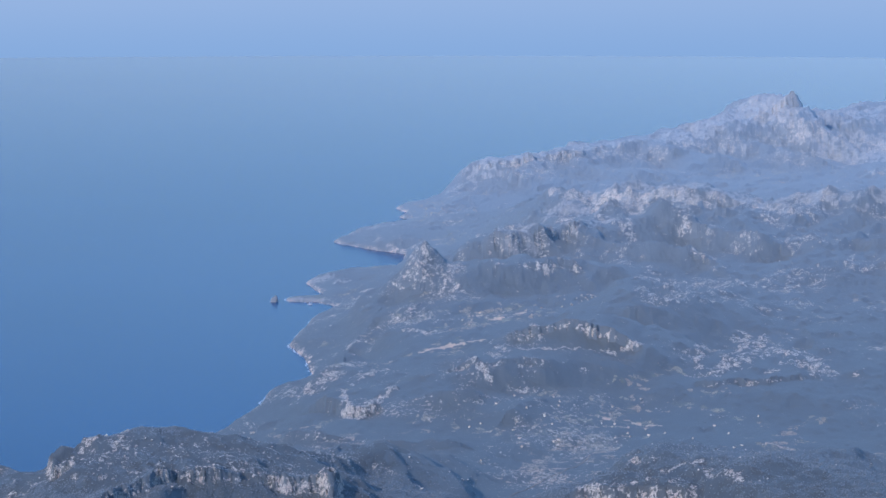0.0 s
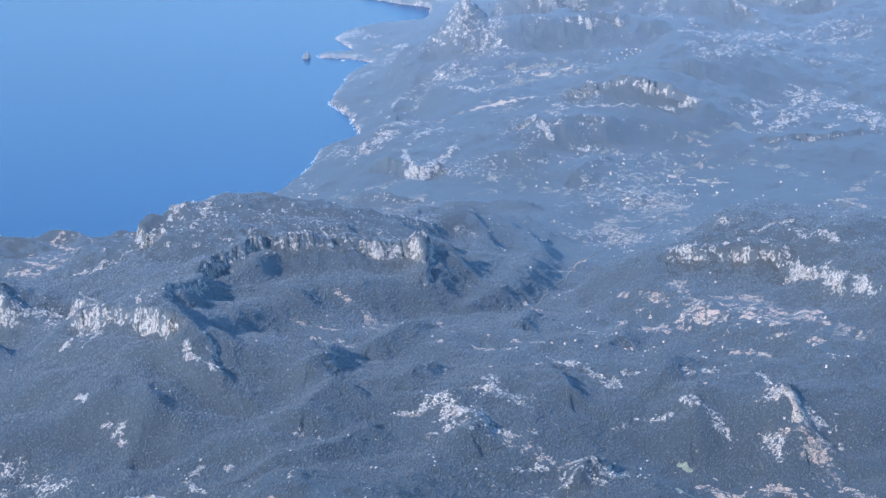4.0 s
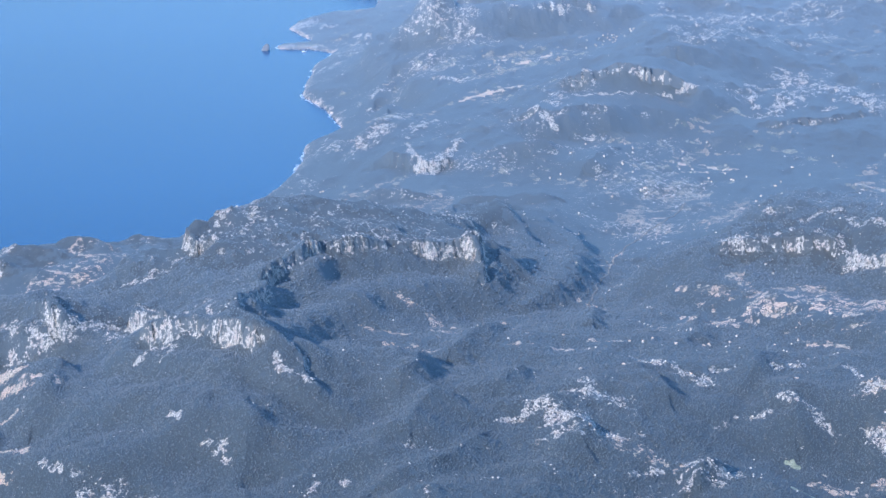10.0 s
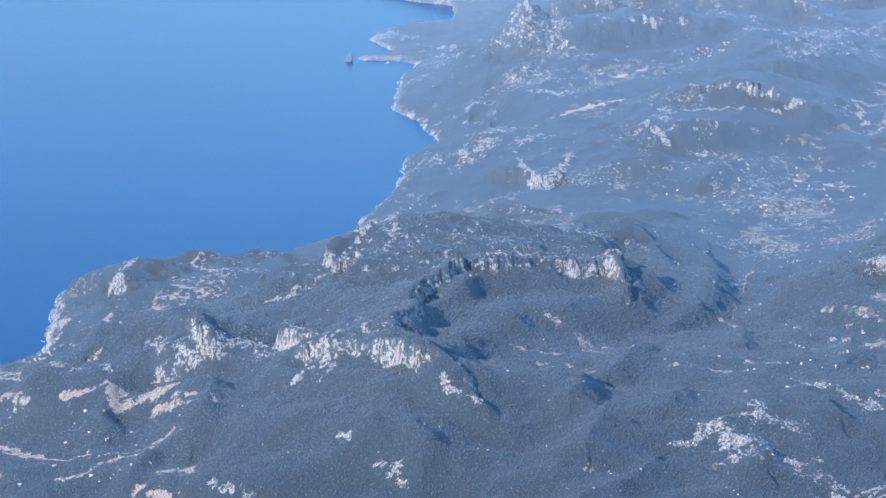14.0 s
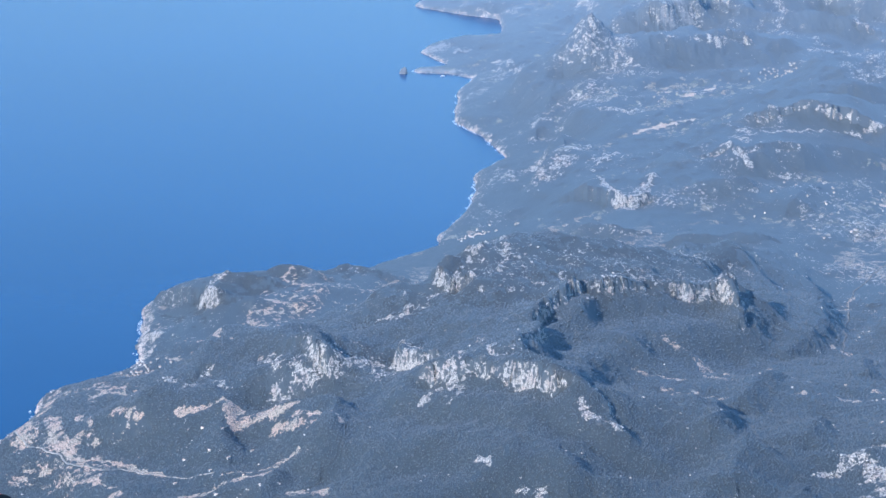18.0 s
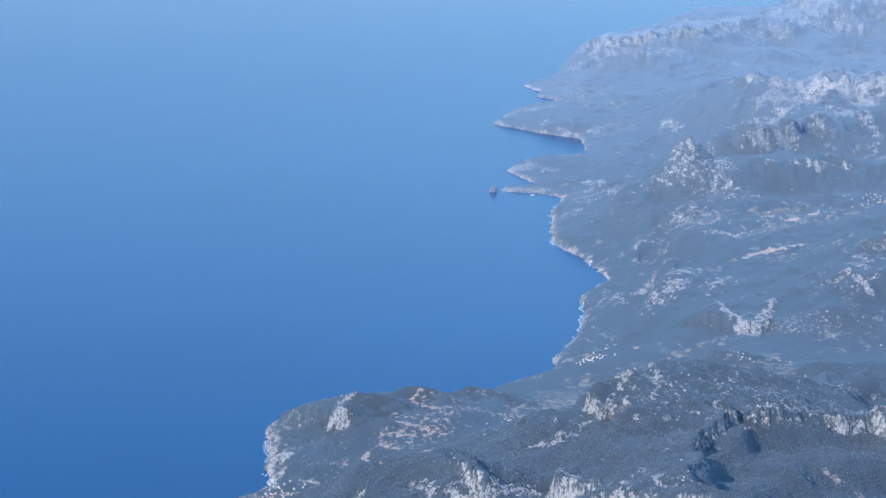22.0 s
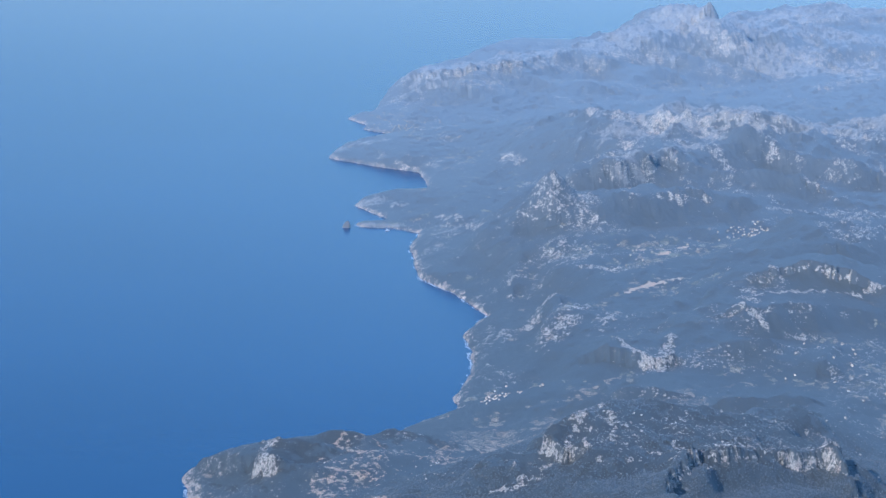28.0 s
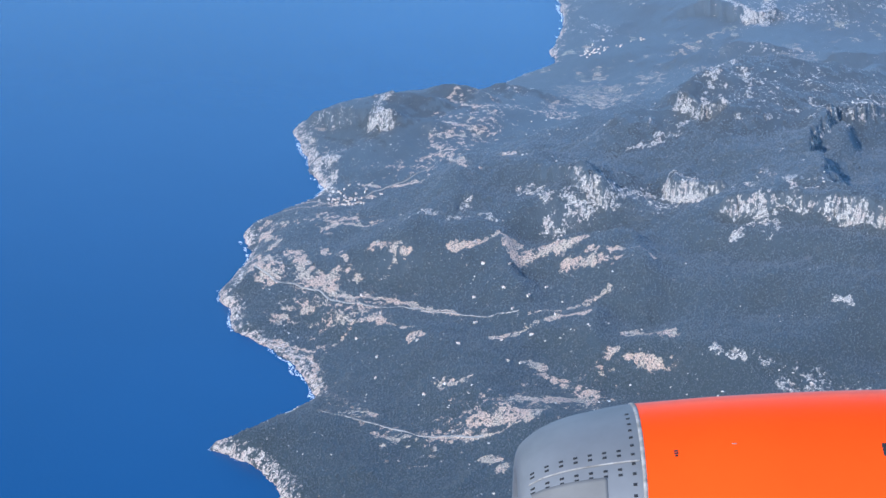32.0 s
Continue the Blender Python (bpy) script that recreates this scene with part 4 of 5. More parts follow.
# coarser land round about, under the flight and behind it
ox, oy = np.meshgrid(np.arange(-700, 2500, 12.0), np.arange(-1300, 1700, 12.0))
off_shore = coast_distance(ox, oy)
oz = np.where(off_shore < 0, np.clip(off_shore * 0.3, -8, 0), np.minimum(np.maximum(land_height(ox, oy, broad_height(ox, oy), off_shore)[0], 0), off_shore * 0.4))
reach, bearing = np.hypot(ox - ORIGIN[0], oy - ORIGIN[1]), np.arctan2(ox - ORIGIN[0], oy - ORIGIN[1])
fan_lo, fan_hi = fan_sides(reach)
oz = oz - np.where((reach > 300) & (reach < 2460) & (bearing > fan_lo + 0.02) & (bearing < fan_hi - 0.02), 9.0, 0.3)
around = grid_mesh("ground_around", ox, oy, oz, LAND)
for key, level in (("rock", 0.2), ("bare", 0.22), ("meadow", 0.2), ("bald", 0.0), ("heath", 0.0), ("remote", 0.0), ("vale", 0.0), ("farm", 0.0), ("away", 0.0), ("shore", 0.0)):
    a = around.attributes.new(key, "FLOAT", "POINT")
    a.data.foreach_set("value", np.full(ox.size, level, np.float32))
tagged(new("ground_around", around), "wooded land continuing beyond the mountains", "ground", kind="structure")

# the sea, out to the horizon
bm = bmesh.new()
ring = [bm.verts.new((ORIGIN[0] + 4402 * math.cos(a), ORIGIN[1] + 4402 * math.sin(a), 0)) for a in np.linspace(0, 2 * math.pi, 64, endpoint=False)]
bm.faces.new(ring)
me = bpy.data.meshes.new("water")
bm.to_mesh(me)
me.materials.append(WATER)
tagged(new("water", me), "calm deep blue sea reaching to a hazy horizon", "sea", kind="structure")


# ---- building helpers ----
def part(name, bm, material, parent=None, label=""):
    """Links a bmesh as one mesh object under a thing or a part."""
    me = bpy.data.meshes.new(name)
    bm.to_mesh(me)
    bm.free()
    me.materials.append(material)
    ob = new(name, me)
    ob.parent = parent
    return tagged(ob, label)


def sheet_place(x, y):
    """Where x, y lies on the sheet: its row and column."""
    x, y = np.asarray(x, float), np.asarray(y, float)
    r, a = np.hypot(x - ORIGIN[0], y - ORIGIN[1]), np.arctan2(x - ORIGIN[0], y - ORIGIN[1])
    fi = np.clip(np.interp(r, out, np.arange(N_OUT)), 0, N_OUT - 1.001)
    lo, hi = fan_sides(r)
    fj = np.clip((a - lo) / (hi - lo) * (N_TURN - 1), 0, N_TURN - 1.001)
    return fi, fj


def read(field, x, y):
    """A field of the sheet at x, y."""
    fi, fj = sheet_place(x, y)
    i, j = fi.astype(int), fj.astype(int)
    u, v = fi - i, fj - j
    return (field[i, j] * (1 - u) + field[i + 1, j] * u) * (1 - v) + (field[i, j + 1] * (1 - u) + field[i + 1, j + 1] * u) * v


def from_arrays(name, co, faces, material):
    """A mesh from arrays of corners and of three-cornered faces."""
    me = bpy.data.meshes.new(name)
    me.vertices.add(len(co))
    me.vertices.foreach_set("co", co.astype(np.float32).ravel())
    me.loops.add(faces.size)
    me.loops.foreach_set("vertex_index", faces.astype(np.int32).ravel())
    me.polygons.add(len(faces))
    me.polygons.foreach_set("loop_start", np.arange(0, faces.size, 3, dtype=np.int32))
    me.polygons.foreach_set("loop_total", np.full(len(faces), 3, np.int32))
    me.update(calc_edges=True)
    me.materials.append(material)
    return me


def lumps(name, x, y, z, wide, tall, sides, rng, material, low=0.35, foot=True):
    """Many uneven little crowns or rocks: a ring of corners, a tip and a foot for each."""
    n = len(x)
    ang = rng.uniform(0, 6.28, (n, 1)) + np.arange(sides) * 2 * math.pi / sides + rng.uniform(-0.35, 0.35, (n, sides))
    rad = wide[:, None] * rng.uniform(0.7, 1.25, (n, sides))
    co = np.empty((n, sides + 2, 3))
    co[:, :sides, 0] = x[:, None] + rad * np.cos(ang)
    co[:, :sides, 1] = y[:, None] + rad * np.sin(ang)
    co[:, :sides, 2] = (z + tall * low)[:, None] + tall[:, None] * rng.uniform(-0.15, 0.2, (n, sides))
    tip = rng.uniform(-0.25, 0.25, (n, 2)) * wide[:, None]
    co[:, sides] = np.stack([x + tip[:, 0], y + tip[:, 1], z + tall], -1)
    co[:, sides + 1] = np.stack([x, y, z - 0.15 * tall], -1)
    ring = np.arange(sides)
    after = (ring + 1) % sides
    tri = np.concatenate([np.stack([ring, after, np.full(sides, sides)], -1), np.stack([after, ring, np.full(sides, sides + 1)], -1)])
    tri = tri if foot else tri[:sides]
    faces = (tri[None] + (np.arange(n) * (sides + 2))[:, None, None]).reshape(-1, 3)
    return from_arrays(name, co.reshape(-1, 3), faces, material)


# ---- more materials ----
def leaf_material():
    k = Mat("pine crowns")
    g = k.t.nodes.new("ShaderNodeNewGeometry")
    each = g.outputs["Random Per Island"]
    colour = k.mix(each, (0.003, 0.006, 0.007), (0.024, 0.033, 0.028))
    colour = k.mix(k.span(k.noise(0.07, 5, 0.6), 0.44, 0.58), colour, k.mix(each, (0.008, 0.012, 0.011), (0.042, 0.047, 0.034)))
    k.put(Base_Color=colour, Roughness=0.7, Specular_IOR_Level=0.5)
    # the gloss lays the ground's imitated haze over the crowns too
    return k.sheen(0.63, 0.6, 2.4).m


def rock_material():
    k = Mat("limestone")
    fine = k.noise(2.5, 6, 0.7)
    colour = k.mix(k.span(fine, 0.35, 0.65), (0.42, 0.36, 0.29), (0.76, 0.66, 0.54))
    colour = k.mix(k.span(k.noise(0.6, 4), 0.45, 0.65), colour, (0.58, 0.47, 0.38))
    k.put(Base_Color=colour, Roughness=0.9)
    # upward gloss stands in for haze in front of the outcrops
    return k.bump(fine, 0.6, 0.3).sheen(0.43, 0.6, 2.4).m


def plain_material(name, a, b, scale, rough, metal=0.0, bump=0.0, coat=0.0):
    k = Mat(name)
    n = k.noise(scale, 5, 0.6)
    k.put(Base_Color=k.mix(k.span(n, 0.35, 0.65), a, b), Roughness=rough, Metallic=metal, Coat_Weight=coat)
    return (k.bump(n, bump, 0.1) if bump else k).m


LEAF, ROCKY = leaf_material(), rock_material()
PLASTER = plain_material("lime plaster", (0.46, 0.42, 0.36), (0.62, 0.57, 0.50), 0.9, 0.9)
TILES = plain_material("clay roof tiles", (0.44, 0.31, 0.23), (0.62, 0.49, 0.39), 3.0, 0.85)
TRACK = plain_material("pale road dust", (0.20, 0.18, 0.155), (0.31, 0.275, 0.235), 0.7, 0.9)

# ---- woods and rocks ----
rng = np.random.default_rng(7)


def scatter(count, r0, r1):
    """Even scatter over a ring sector of the sheet."""
    r = np.sqrt(rng.uniform(r0 * r0, r1 * r1, count))
    lo, hi = fan_sides(r)
    a = lo + (hi - lo) * rng.random(count)
    return ORIGIN[0] + r * np.sin(a), ORIGIN[1] + r * np.cos(a)


def woods(name, count, r0, r1, wide, label, tallness=1.0):
    x, y = scatter(count, r0, r1)
    z, rock, bare = read(GZ, x, y), read(ROCK, x, y), read(BARE, x, y)
    thick = fractal(x, y, 26, 5, 140) - 0.5 * np.clip((z - 37) / 5, 0, 1) * (y > -92) - 0.8 * ((y > 42) & (x > 112) & (x < 235))
    keep = (z > 0.7) & (rock < 0.40 + 0.05 * rng.standard_normal(len(x))) & (bare < 0.42 + 0.06 * rng.standard_normal(len(x)))
    keep &= (thick > -0.62 + 0.12 * rng.standard_normal(len(x))) & (read(SHORE, x, y) > 2.0) & (read(STEEP, x, y) < 1.3) & (read(WALL, x, y) < 0.3)
    keep &= (read(MEADOW, x, y) < 0.4) & (read(HEATH, x, y) + 0.08 * rng.standard_normal(len(x)) < 0.42)
    keep &= rng.random(len(x)) < np.clip((590 - np.hypot(x - ORIGIN[0], y - ORIGIN[1])) / 90, 0, 1)
    x, y, z = x[keep], y[keep], z[keep]
    w = wide * rng.uniform(0.65, 1.35, len(x))
    tall = w * tallness * rng.uniform(1.0, 2.1, len(x))
    tagged(new(name, lumps(name, x, y, z, w, tall, 3, rng, LEAF, 0.02, False)), label, "forest", kind="stuff")


woods("hill_woods", 220000, 440, 590, 0.24, "dark green pine woods on the further hills", 0.75)
woods("pine_forest", 290000, 290, 440, 0.18, "dense dark green pine woods on the mountain slopes")

x, y = scatter(300000, 290, 600)
z, rock = read(GZ, x, y), read(ROCK, x, y)
clump = fractal(x, y, 3.0, 3, 310, 0.6)
keep = (z > 0.3) & (rock + 0.2 * clump + 0.02 * rng.standard_normal(len(x)) > 0.52) & (read(STEEP, x, y) < 2.0)
keep &= rng.random(len(x)) < 0.3
keep |= (z > 1) & (fractal(x, y, 9, 3, 330, 0.6) > 0.3) & (rng.random(len(x)) < 0.05)
x, y, z = x[keep], y[keep], z[keep]
w = 0.1 + 0.34 * rng.random(len(x)) ** 2
tagged(new("limestone_outcrops", lumps("limestone_outcrops", x, y, z, w, w * rng.uniform(0.6, 1.2, len(x)), 4, rng, ROCKY, 0.3)),
       "pale grey limestone outcrops scattered over scrub", "rocks", kind="stuff")


# white water where the swell meets the rocks
coast = np.array(COAST[4:44], float)
leg = np.concatenate([[0], np.cumsum(np.hypot(*np.diff(coast, axis=0).T))])
along = rng.uniform(0, leg[-1], 60000)
x = np.interp(along, leg, coast[:, 0]) + rng.normal(0, 2.5, len(along))
y = np.interp(along, leg, coast[:, 1]) + rng.normal(0, 2.5, len(along))
edge = read(SHORE, x, y) + 2.2 * fractal(x, y, 9, 5, 51, 0.6)
keep = (edge < -0.03) & (edge > -0.75 + 0.9 * fractal(x, y, 8, 3, 350)) & (fractal(x, y, 12, 4, 340, 0.6) > 0.0)
x, y = x[keep][:5000], y[keep][:5000]
FOAM = plain_material("sea foam", (0.55, 0.60, 0.62), (0.80, 0.83, 0.84), 3.0, 0.8)
w = rng.uniform(0.06, 0.2, len(x))
tagged(new("surf", lumps("surf", x, y, np.zeros(len(x)) + 0.01, w, np.full(len(x), 0.05), 5, rng, FOAM, 0.1, False)),
       "white surf along the foot of the sea cliffs", "surf", kind="stuff")

# ---- roads ----
def road(name, line, width, label):
    p = np.array(line, float)
    d = np.concatenate([[0], np.cumsum(np.hypot(*np.diff(p, axis=0).T))])
    u = np.arange(0, d[-1], 0.8)
    x, y = np.interp(u, d, p[:, 0]), np.interp(u, d, p[:, 1])
    x, y = x + 1.2 * fractal(x, y, 8, 3, 180), y + 1.2 * fractal(x, y, 8, 3, 190)
    tx, ty = np.gradient(x), np.gradient(y)
    n = np.hypot(tx, ty)
    tx, ty = tx / n, ty / n
    bm = bmesh.new()
    rows = []
    for k in range(len(x)):
        row = []
        for side, lift in ((-1.4, -0.25), (-1, 0.12), (1, 0.12), (1.4, -0.25)):
            px, py = x[k] - ty[k] * side * width / 2, y[k] + tx[k] * side * width / 2
            row.append(bm.verts.new((px, py, float(read(GZ, px, py)) + lift)))
        rows.append(row)
    for a, b in zip(rows, rows[1:]):
        for j in range(3):
            bm.faces.new((a[j], a[j + 1], b[j + 1], b[j]))
    tagged(part(name, bm, TRACK), label, "road", kind="structure")


road("road_coast", [(39, 12), (37, 1), (40, -12), (39, -22), (44, -34), (48, -52), (56, -66)], 0.28, "pale coast road cut across a terraced slope")
road("road_valley", [(222, -104), (227, -96), (239, -84), (263, -63), (285, -43), (304, -34), (330, -20)], 0.28, "narrow pale road along a wooded valley")
road("road_cape", [(2, -63), (6, -73), (9, -88), (15, -101)], 0.4, "pale farm track behind a cape")
road("road_town", [(67, 34), (80, 42), (92, 44), (104, 42), (120, 40)], 0.45, "pale road into a small coast town")


# ---- houses ----
def house(wide, deep, tall):
    """A plastered house with a low gabled roof of clay tiles."""
    base = new("house")
    bm = bmesh.new()
    bmesh.ops.create_cube(bm, size=1, matrix=Matrix.Translation((0, 0, tall / 2 - 0.2)) @ Matrix.Diagonal((wide, deep, tall + 0.4, 1)))
    part("wall", bm, PLASTER, base)
    bm = bmesh.new()
    e, rise, t = 0.06, deep * 0.22, 0.04
    ends = []
    for sx in (-1, 1):
        xx = sx * (wide / 2 + e)
        ring = [(xx, -deep / 2 - e, tall - 0.02), (xx, 0, tall + rise), (xx, deep / 2 + e, tall - 0.02), (xx, deep / 2 + e, tall + t), (xx, 0, tall + rise + t), (xx, -deep / 2 - e, tall + t)]
        ends.append([bm.verts.new(v) for v in ring])
    for i in range(6):
        j = (i + 1) % 6
        bm.faces.new((ends[0][i], ends[0][j], ends[1][j], ends[1][i]))
    bm.faces.new(ends[0][::-1]), bm.faces.new(ends[1])
    bmesh.ops.recalc_face_normals(bm, faces=bm.faces)
    part("roof", bm, TILES, base)
    bm = bmesh.new()
    bmesh.ops.create_cube(bm, size=1, matrix=Matrix.Translation((wide * 0.25, deep * 0.2, tall + rise)) @ Matrix.Diagonal((0.07, 0.07, 0.22, 1)))
    part("chimney", bm, PLASTER, base)
    return base


HOUSES = [house(0.6, 0.42, 0.3), house(0.48, 0.4, 0.36), house(0.85, 0.42, 0.28)]
TOWNS = [  # x, y, reach, houses, group, label
    (489, 196, 17, 95, "hill village houses", "small pale plastered house with clay tile roof, hill village"),
    (258, 112, 14, 36, "shore hamlet houses", "small white plastered house near a rocky shore"),
    (92, 44, 8, 45, "coast town houses", "pale plastered house with clay tiles in a coast town"),
    (694, 700, 24, 55, "harbour town houses", "white plastered house round a far harbour"),
    (345, 10, 45, 42, "plain farmhouses", "lone pale farmhouse among dry fields"),
    (225, -160, 45, 30, "valley farmhouses", "lone pale farmhouse among wooded fields"),
    (45, -60, 30, 22, "terrace farmhouses", "small pale house among terraced fields"),
    (430, 205, 30, 16, "field farmhouses", "pale farmhouse beside open fields"),
]
first = set()
for tx, ty, reach, count, group, label in TOWNS:
    made = 0
    while made < count:
        hx, hy = rng.normal(tx, reach * 0.5), rng.normal(ty, reach * 0.5)
        spot = float(read(GZ, hx, hy))
        if spot < 0.8 or float(read(SHORE, hx, hy)) < 2.5 or float(read(STEEP, hx, hy)) > 0.9:
            continue
        pick = int(rng.integers(3))
        m = pose(hx, hy, spot, 0, 0, float(rng.uniform(0, 180)))
        if pick in first:
            made_house = copy_thing(HOUSES[pick], m)
        else:
            made_house = HOUSES[pick]
            made_house.matrix_basis = m
            first.add(pick)
        made_house.name = "house"
        tagged(made_house, label, "house", group)
        made += 1


# ---- a sea stack off the thin cape ----
bm = bmesh.new()
stack_rng = np.random.default_rng(31)
tiers = []
for u, wide in ((-1.0, 3.3), (0.4, 3.1), (1.6, 2.5), (2.9, 2.2), (3.8, 1.5), (4.5, 0.7)):
    ring = []
    for k in range(14):
        a = k * 2 * math.pi / 14
        r = wide * (1 + 0.22 * math.sin(3 * a + 0.6) + stack_rng.uniform(-0.14, 0.14))
        ring.append(bm.verts.new((r * math.cos(a) * 1.1 + 0.2 * u, r * math.sin(a) * 0.85, u + stack_rng.uniform(-0.25, 0.25))))
    tiers.append(ring)
for a, b in zip(tiers, tiers[1:]):
    for k in range(14):
        bm.faces.new((a[k], a[(k + 1) % 14], b[(k + 1) % 14], b[k]))
bm.faces.new(tiers[-1])
stone = Mat("dark sea rock")
stone.put(Base_Color=stone.mix(stone.span(stone.noise(0.6, 5, 0.6), 0.35, 0.65), (0.03, 0.03, 0.03), (0.13, 0.115, 0.10)), Roughness=0.9)
# the gloss imitates haze, so the far stack pales like the cape
stack = part("sea_stack", bm, stone.sheen(0.52, 0.6, 2.4).m)
stack.matrix_basis = pose(429, 425, 0, 0, 0, 30) @ Matrix.Diagonal((0.75, 0.75, 0.7, 1))
tagged(stack, "dark weathered rock stack standing in the sea", "rock")

# ---- a boat in the lee of the thin cape ----
HULL = plain_material("white hull paint", (0.78, 0.78, 0.76), (0.84, 0.84, 0.82), 2.0, 0.3)
boat = new("motor_yacht")
bm = bmesh.new()
sections = []
for u, half, keel in ((-1.2, 0.26, -0.1), (-0.6, 0.32, -0.12), (0.2, 0.32, -0.12), (0.8, 0.2, -0.08), (1.25, 0.02, 0.05)):
    sections.append([bm.verts.new(v) for v in ((u, -half, 0.34), (u, -half * 0.7, 0.05), (u, 0, keel), (u, half * 0.7, 0.05), (u, half, 0.34))])
for a, b in zip(sections, sections[1:]):
    for j in range(4):
        bm.faces.new((a[j], b[j], b[j + 1], a[j + 1]))
    bm.faces.new((a[4], b[4], b[0], a[0]))
bm.faces.new(sections[0])
bmesh.ops.recalc_face_normals(bm, faces=bm.faces)
part("hull", bm, HULL, boat)
for name, cx, cz, lx, ly, lz in (("cabin", -0.1, 0.46, 1.1, 0.4, 0.26), ("bridge", -0.2, 0.66, 0.6, 0.3, 0.16)):
    bm = bmesh.new()
    bmesh.ops.create_cube(bm, size=1, matrix=Matrix.Translation((cx, 0, cz)) @ Matrix.Diagonal((lx, ly, lz, 1)))
    bmesh.ops.bevel(bm, geom=bm.edges[:], offset=0.04, segments=2, affect="EDGES")
    part(name, bm, HULL, boat)
boat.matrix_basis = pose(441, 406, 0, 0, 0, -25)
tagged(boat, "small white motor yacht at anchor off a thin cape", "boat")


# ---- the airliner's engine, below the cabin window ----
def cowl_paint():
    k = Mat("glossy orange paint")
    k.put(Base_Color=k.mix(k.span(k.noise(0.05, 5, 0.6), 0.35, 0.65), (0.80, 0.056, 0.0), (0.84, 0.063, 0.0)), Roughness=0.5, Specular_IOR_Level=0.0)
    return k.sheen(0.5, 0.3, 6.5, level=False).m


ORANGE = cowl_paint()
METAL = plain_material("brushed bare aluminium", (0.135, 0.126, 0.112), (0.18, 0.168, 0.15), 0.12, 0.55, 0.2)
PANEL = plain_material("dull repaired aluminium", (0.125, 0.11, 0.09), (0.16, 0.143, 0.118), 0.2, 0.75, 0.0)
SEAL = plain_material("worn pale sealant", (0.15, 0.125, 0.095), (0.36, 0.31, 0.25), 0.9, 0.7, 0.0, 0.3)
BLACK = plain_material("dark recess", (0.008, 0.007, 0.007), (0.018, 0.016, 0.015), 0.5, 0.95)
SCALE = 0.05332
# the cowl's outline: distance behind the seam, and radius
LIP = [(-196, 178), (-205, 190), (-207, 203), (-204, 217), (-197, 230), (-182, 244), (-160, 259), (-120, 276), (-70, 289), (-30, 297), (-3, 301.5)]
COWL = [(3, 302), (60, 307), (140, 314), (240, 320), (350, 325), (460, 328), (560, 328), (600, 325), (655, 316)]
DUCT = [(-196, 178), (-150, 172), (-60, 176)]


def radius_at(u):
    both = smooth_line(LIP, 5)[15:] + COWL
    return float(np.interp(u, [q[0] for q in both], [q[1] for q in both]))


def revolve(line, a0=0.0, a1=360.0, steps=128, lift=0.0):
    """Turns an outline round the engine's axis (x ahead to aft; angle 0 up, 90 towards the window)."""
    bm = bmesh.new()
    rows = []
    full = a1 - a0 >= 360
    for i in range(steps if full else steps + 1):
        a = radians(a0 + (a1 - a0) * i / steps)
        rows.append([bm.verts.new((u * SCALE, math.sin(a) * (r + lift) * SCALE, math.cos(a) * (r + lift) * SCALE)) for u, r in line])
    pairs = list(zip(rows, rows[1:] + ([rows[0]] if full else []))) if full else list(zip(rows, rows[1:]))
    for p, q in pairs:
        for j in range(len(line) - 1):
            bm.faces.new((p[j], p[j + 1], q[j + 1], q[j])).smooth = True
    return bm


def smooth_line(line, n):
    """The outline with soft bends between its points."""
    p = np.array(line, float)
    pts = []
    for i in range(len(p) - 1):
        a, b, c, d = p[max(i - 1, 0)], p[i], p[i + 1], p[min(i + 2, len(p) - 1)]
        for k in range(n):
            t = k / n
            pts.append(tuple(0.5 * (2 * b + (c - a) * t + (2 * a - 5 * b + 4 * c - d) * t * t + (3 * b - a - 3 * c + d) * t ** 3)))
    return pts + [tuple(p[-1])]


engine = new("jet_engine")
inlet = part("inlet_cowl", revolve(smooth_line(LIP, 5)), METAL, engine, "bare brushed aluminium inlet lip")
part("inlet_duct", revolve(DUCT), METAL, engine)
fan = bmesh.new()
bmesh.ops.create_circle(fan, cap_ends=True, segments=64, radius=176 * SCALE, matrix=Matrix.Translation((-60 * SCALE, 0, 0)) @ Matrix.Rotation(radians(90), 4, "Y"))
part("fan_face", fan, BLACK, engine)
part("seal_ring", revolve([(-4, 300.5), (-3, 303), (2, 304), (3.5, 302)]), SEAL, engine, "chipped pale sealant ring")
cowl = part("fan_cowl", revolve(smooth_line(COWL, 4)), ORANGE, engine, "glossy orange painted cowl")
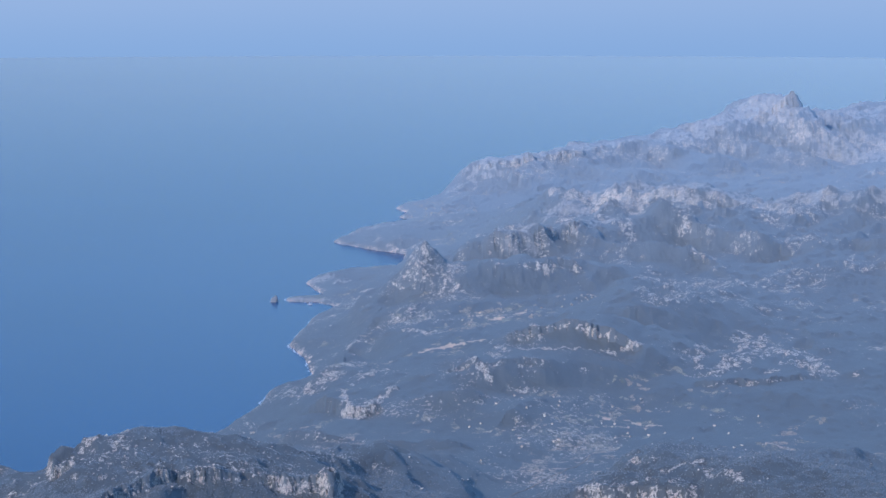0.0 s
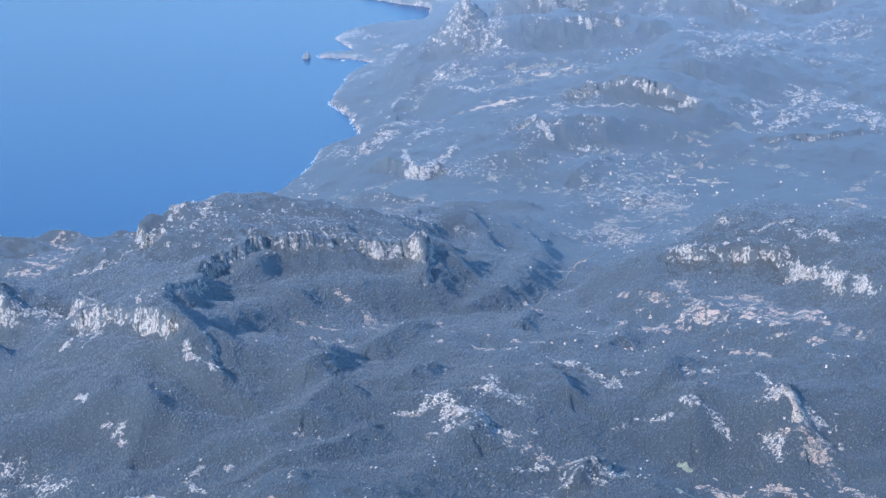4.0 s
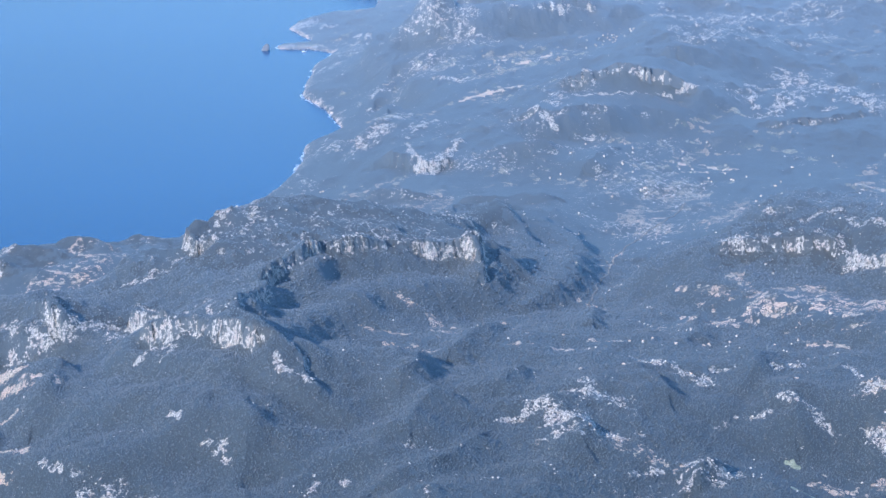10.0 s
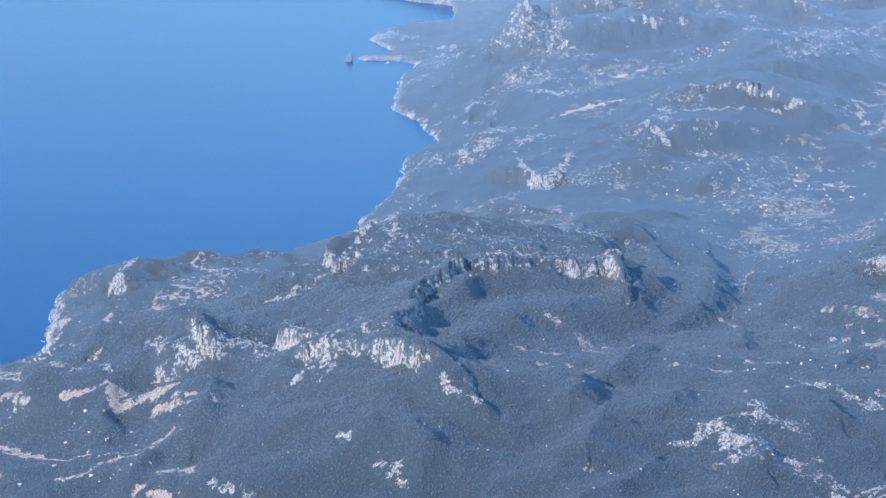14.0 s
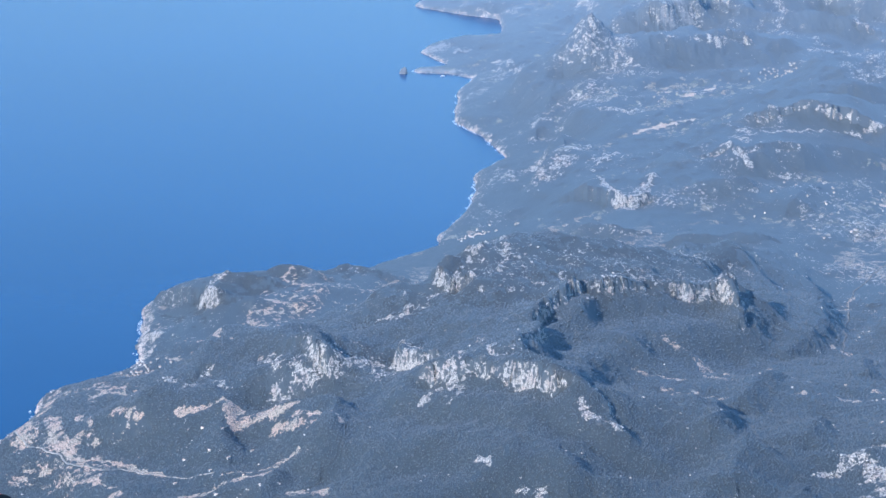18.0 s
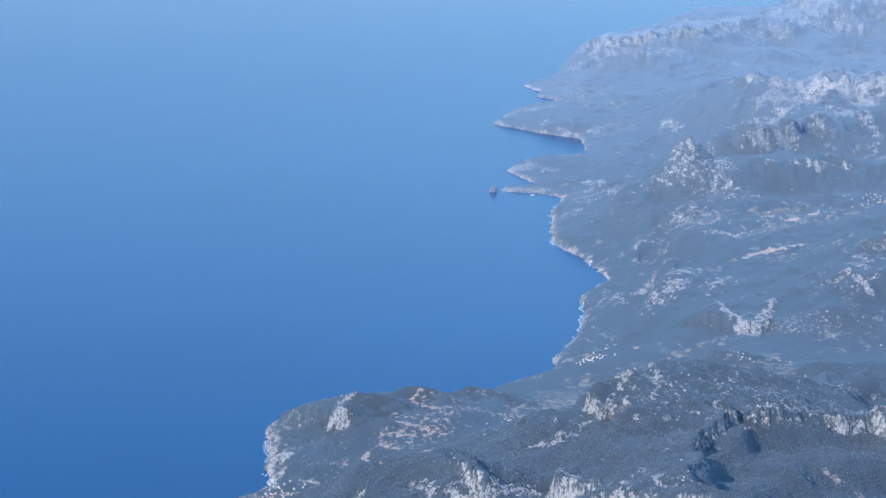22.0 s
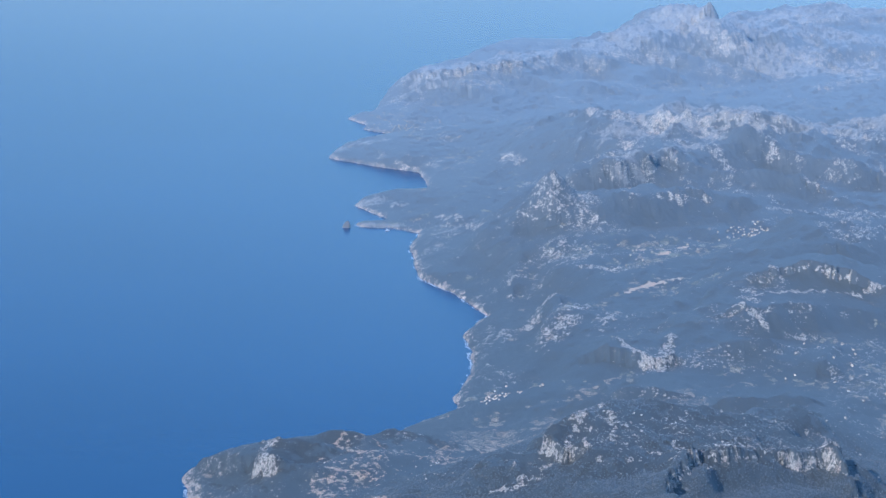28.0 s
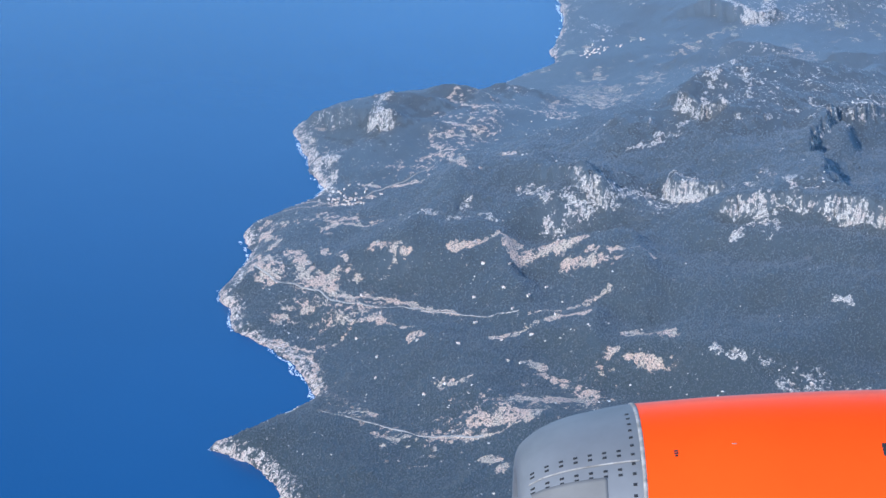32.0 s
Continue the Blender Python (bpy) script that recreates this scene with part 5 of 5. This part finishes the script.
part("nozzle", revolve([(655, 316), (659, 306), (620, 296), (540, 180)]), BLACK, engine)


def patch(u0, u1, a0, a1, lift, steps=6):
    """A thin curved plate on the cowl, from u0 to u1 and from angle a0 to a1."""
    us = np.linspace(u0, u1, 24 if u1 - u0 > 50 else 4)
    bm = revolve([(u, radius_at(u)) for u in us], a0, a1, steps, lift)
    bmesh.ops.recalc_face_normals(bm, faces=bm.faces)
    g = bmesh.ops.extrude_face_region(bm, geom=bm.faces[:])
    for v in g["geom"]:
        if isinstance(v, bmesh.types.BMVert):
            s = 1 - 1.2 / 300
            v.co.y, v.co.z = v.co.y * s, v.co.z * s
    bmesh.ops.recalc_face_normals(bm, faces=bm.faces)
    return bm


part("repair_panel", patch(-186, -62, 47, 63, 0.8, 10), PANEL, inlet, "dull grey repaired panel")
part("seam_strip", patch(-190, -6, 41.3, 41.9, 1.2), SEAL, inlet, "thin white seam strip")
for k in range(7):
    for side in (-1, 1):
        for row in (3.0, 5.2):
            u = -184 + 24 * k
            part("fastener", patch(u - 3.4, u + 3.4, 41.6 + side * row - 0.45, 41.6 + side * row + 0.45, 0.6, 2), BLACK, inlet)
for k in range(16):
    a = 14 + 4.1 * k
    part("fastener", patch(-20, -14, a - 0.5, a + 0.5, 0.6, 2), BLACK, inlet)
for k, (u, wide) in enumerate(((55, 7), (55, 7), (55, 5))):
    part("stencil_mark", patch(u - wide / 2, u + wide / 2, 38.2 + 1.0 * k, 38.9 + 1.0 * k, 0.5, 2), BLACK, cowl, "small dark stencil bar")
part("stencil_mark", patch(149, 157, 36.6, 37.0, 0.5, 2), SEAL, cowl)
vent = part("vent", patch(396, 462, 38.6, 43.6, 0.5, 8), BLACK, cowl, "dark recessed vent opening")
engine.matrix_basis = Matrix(
    ((0.762, -0.614, 0.205, -105.34), (-0.646, -0.707, 0.288, -253.29), (0.032, 0.352, 0.935, 94.18), (0, 0, 0, 1)))
tagged(engine, "orange jet engine cowl with a bare aluminium inlet", "jet engine")
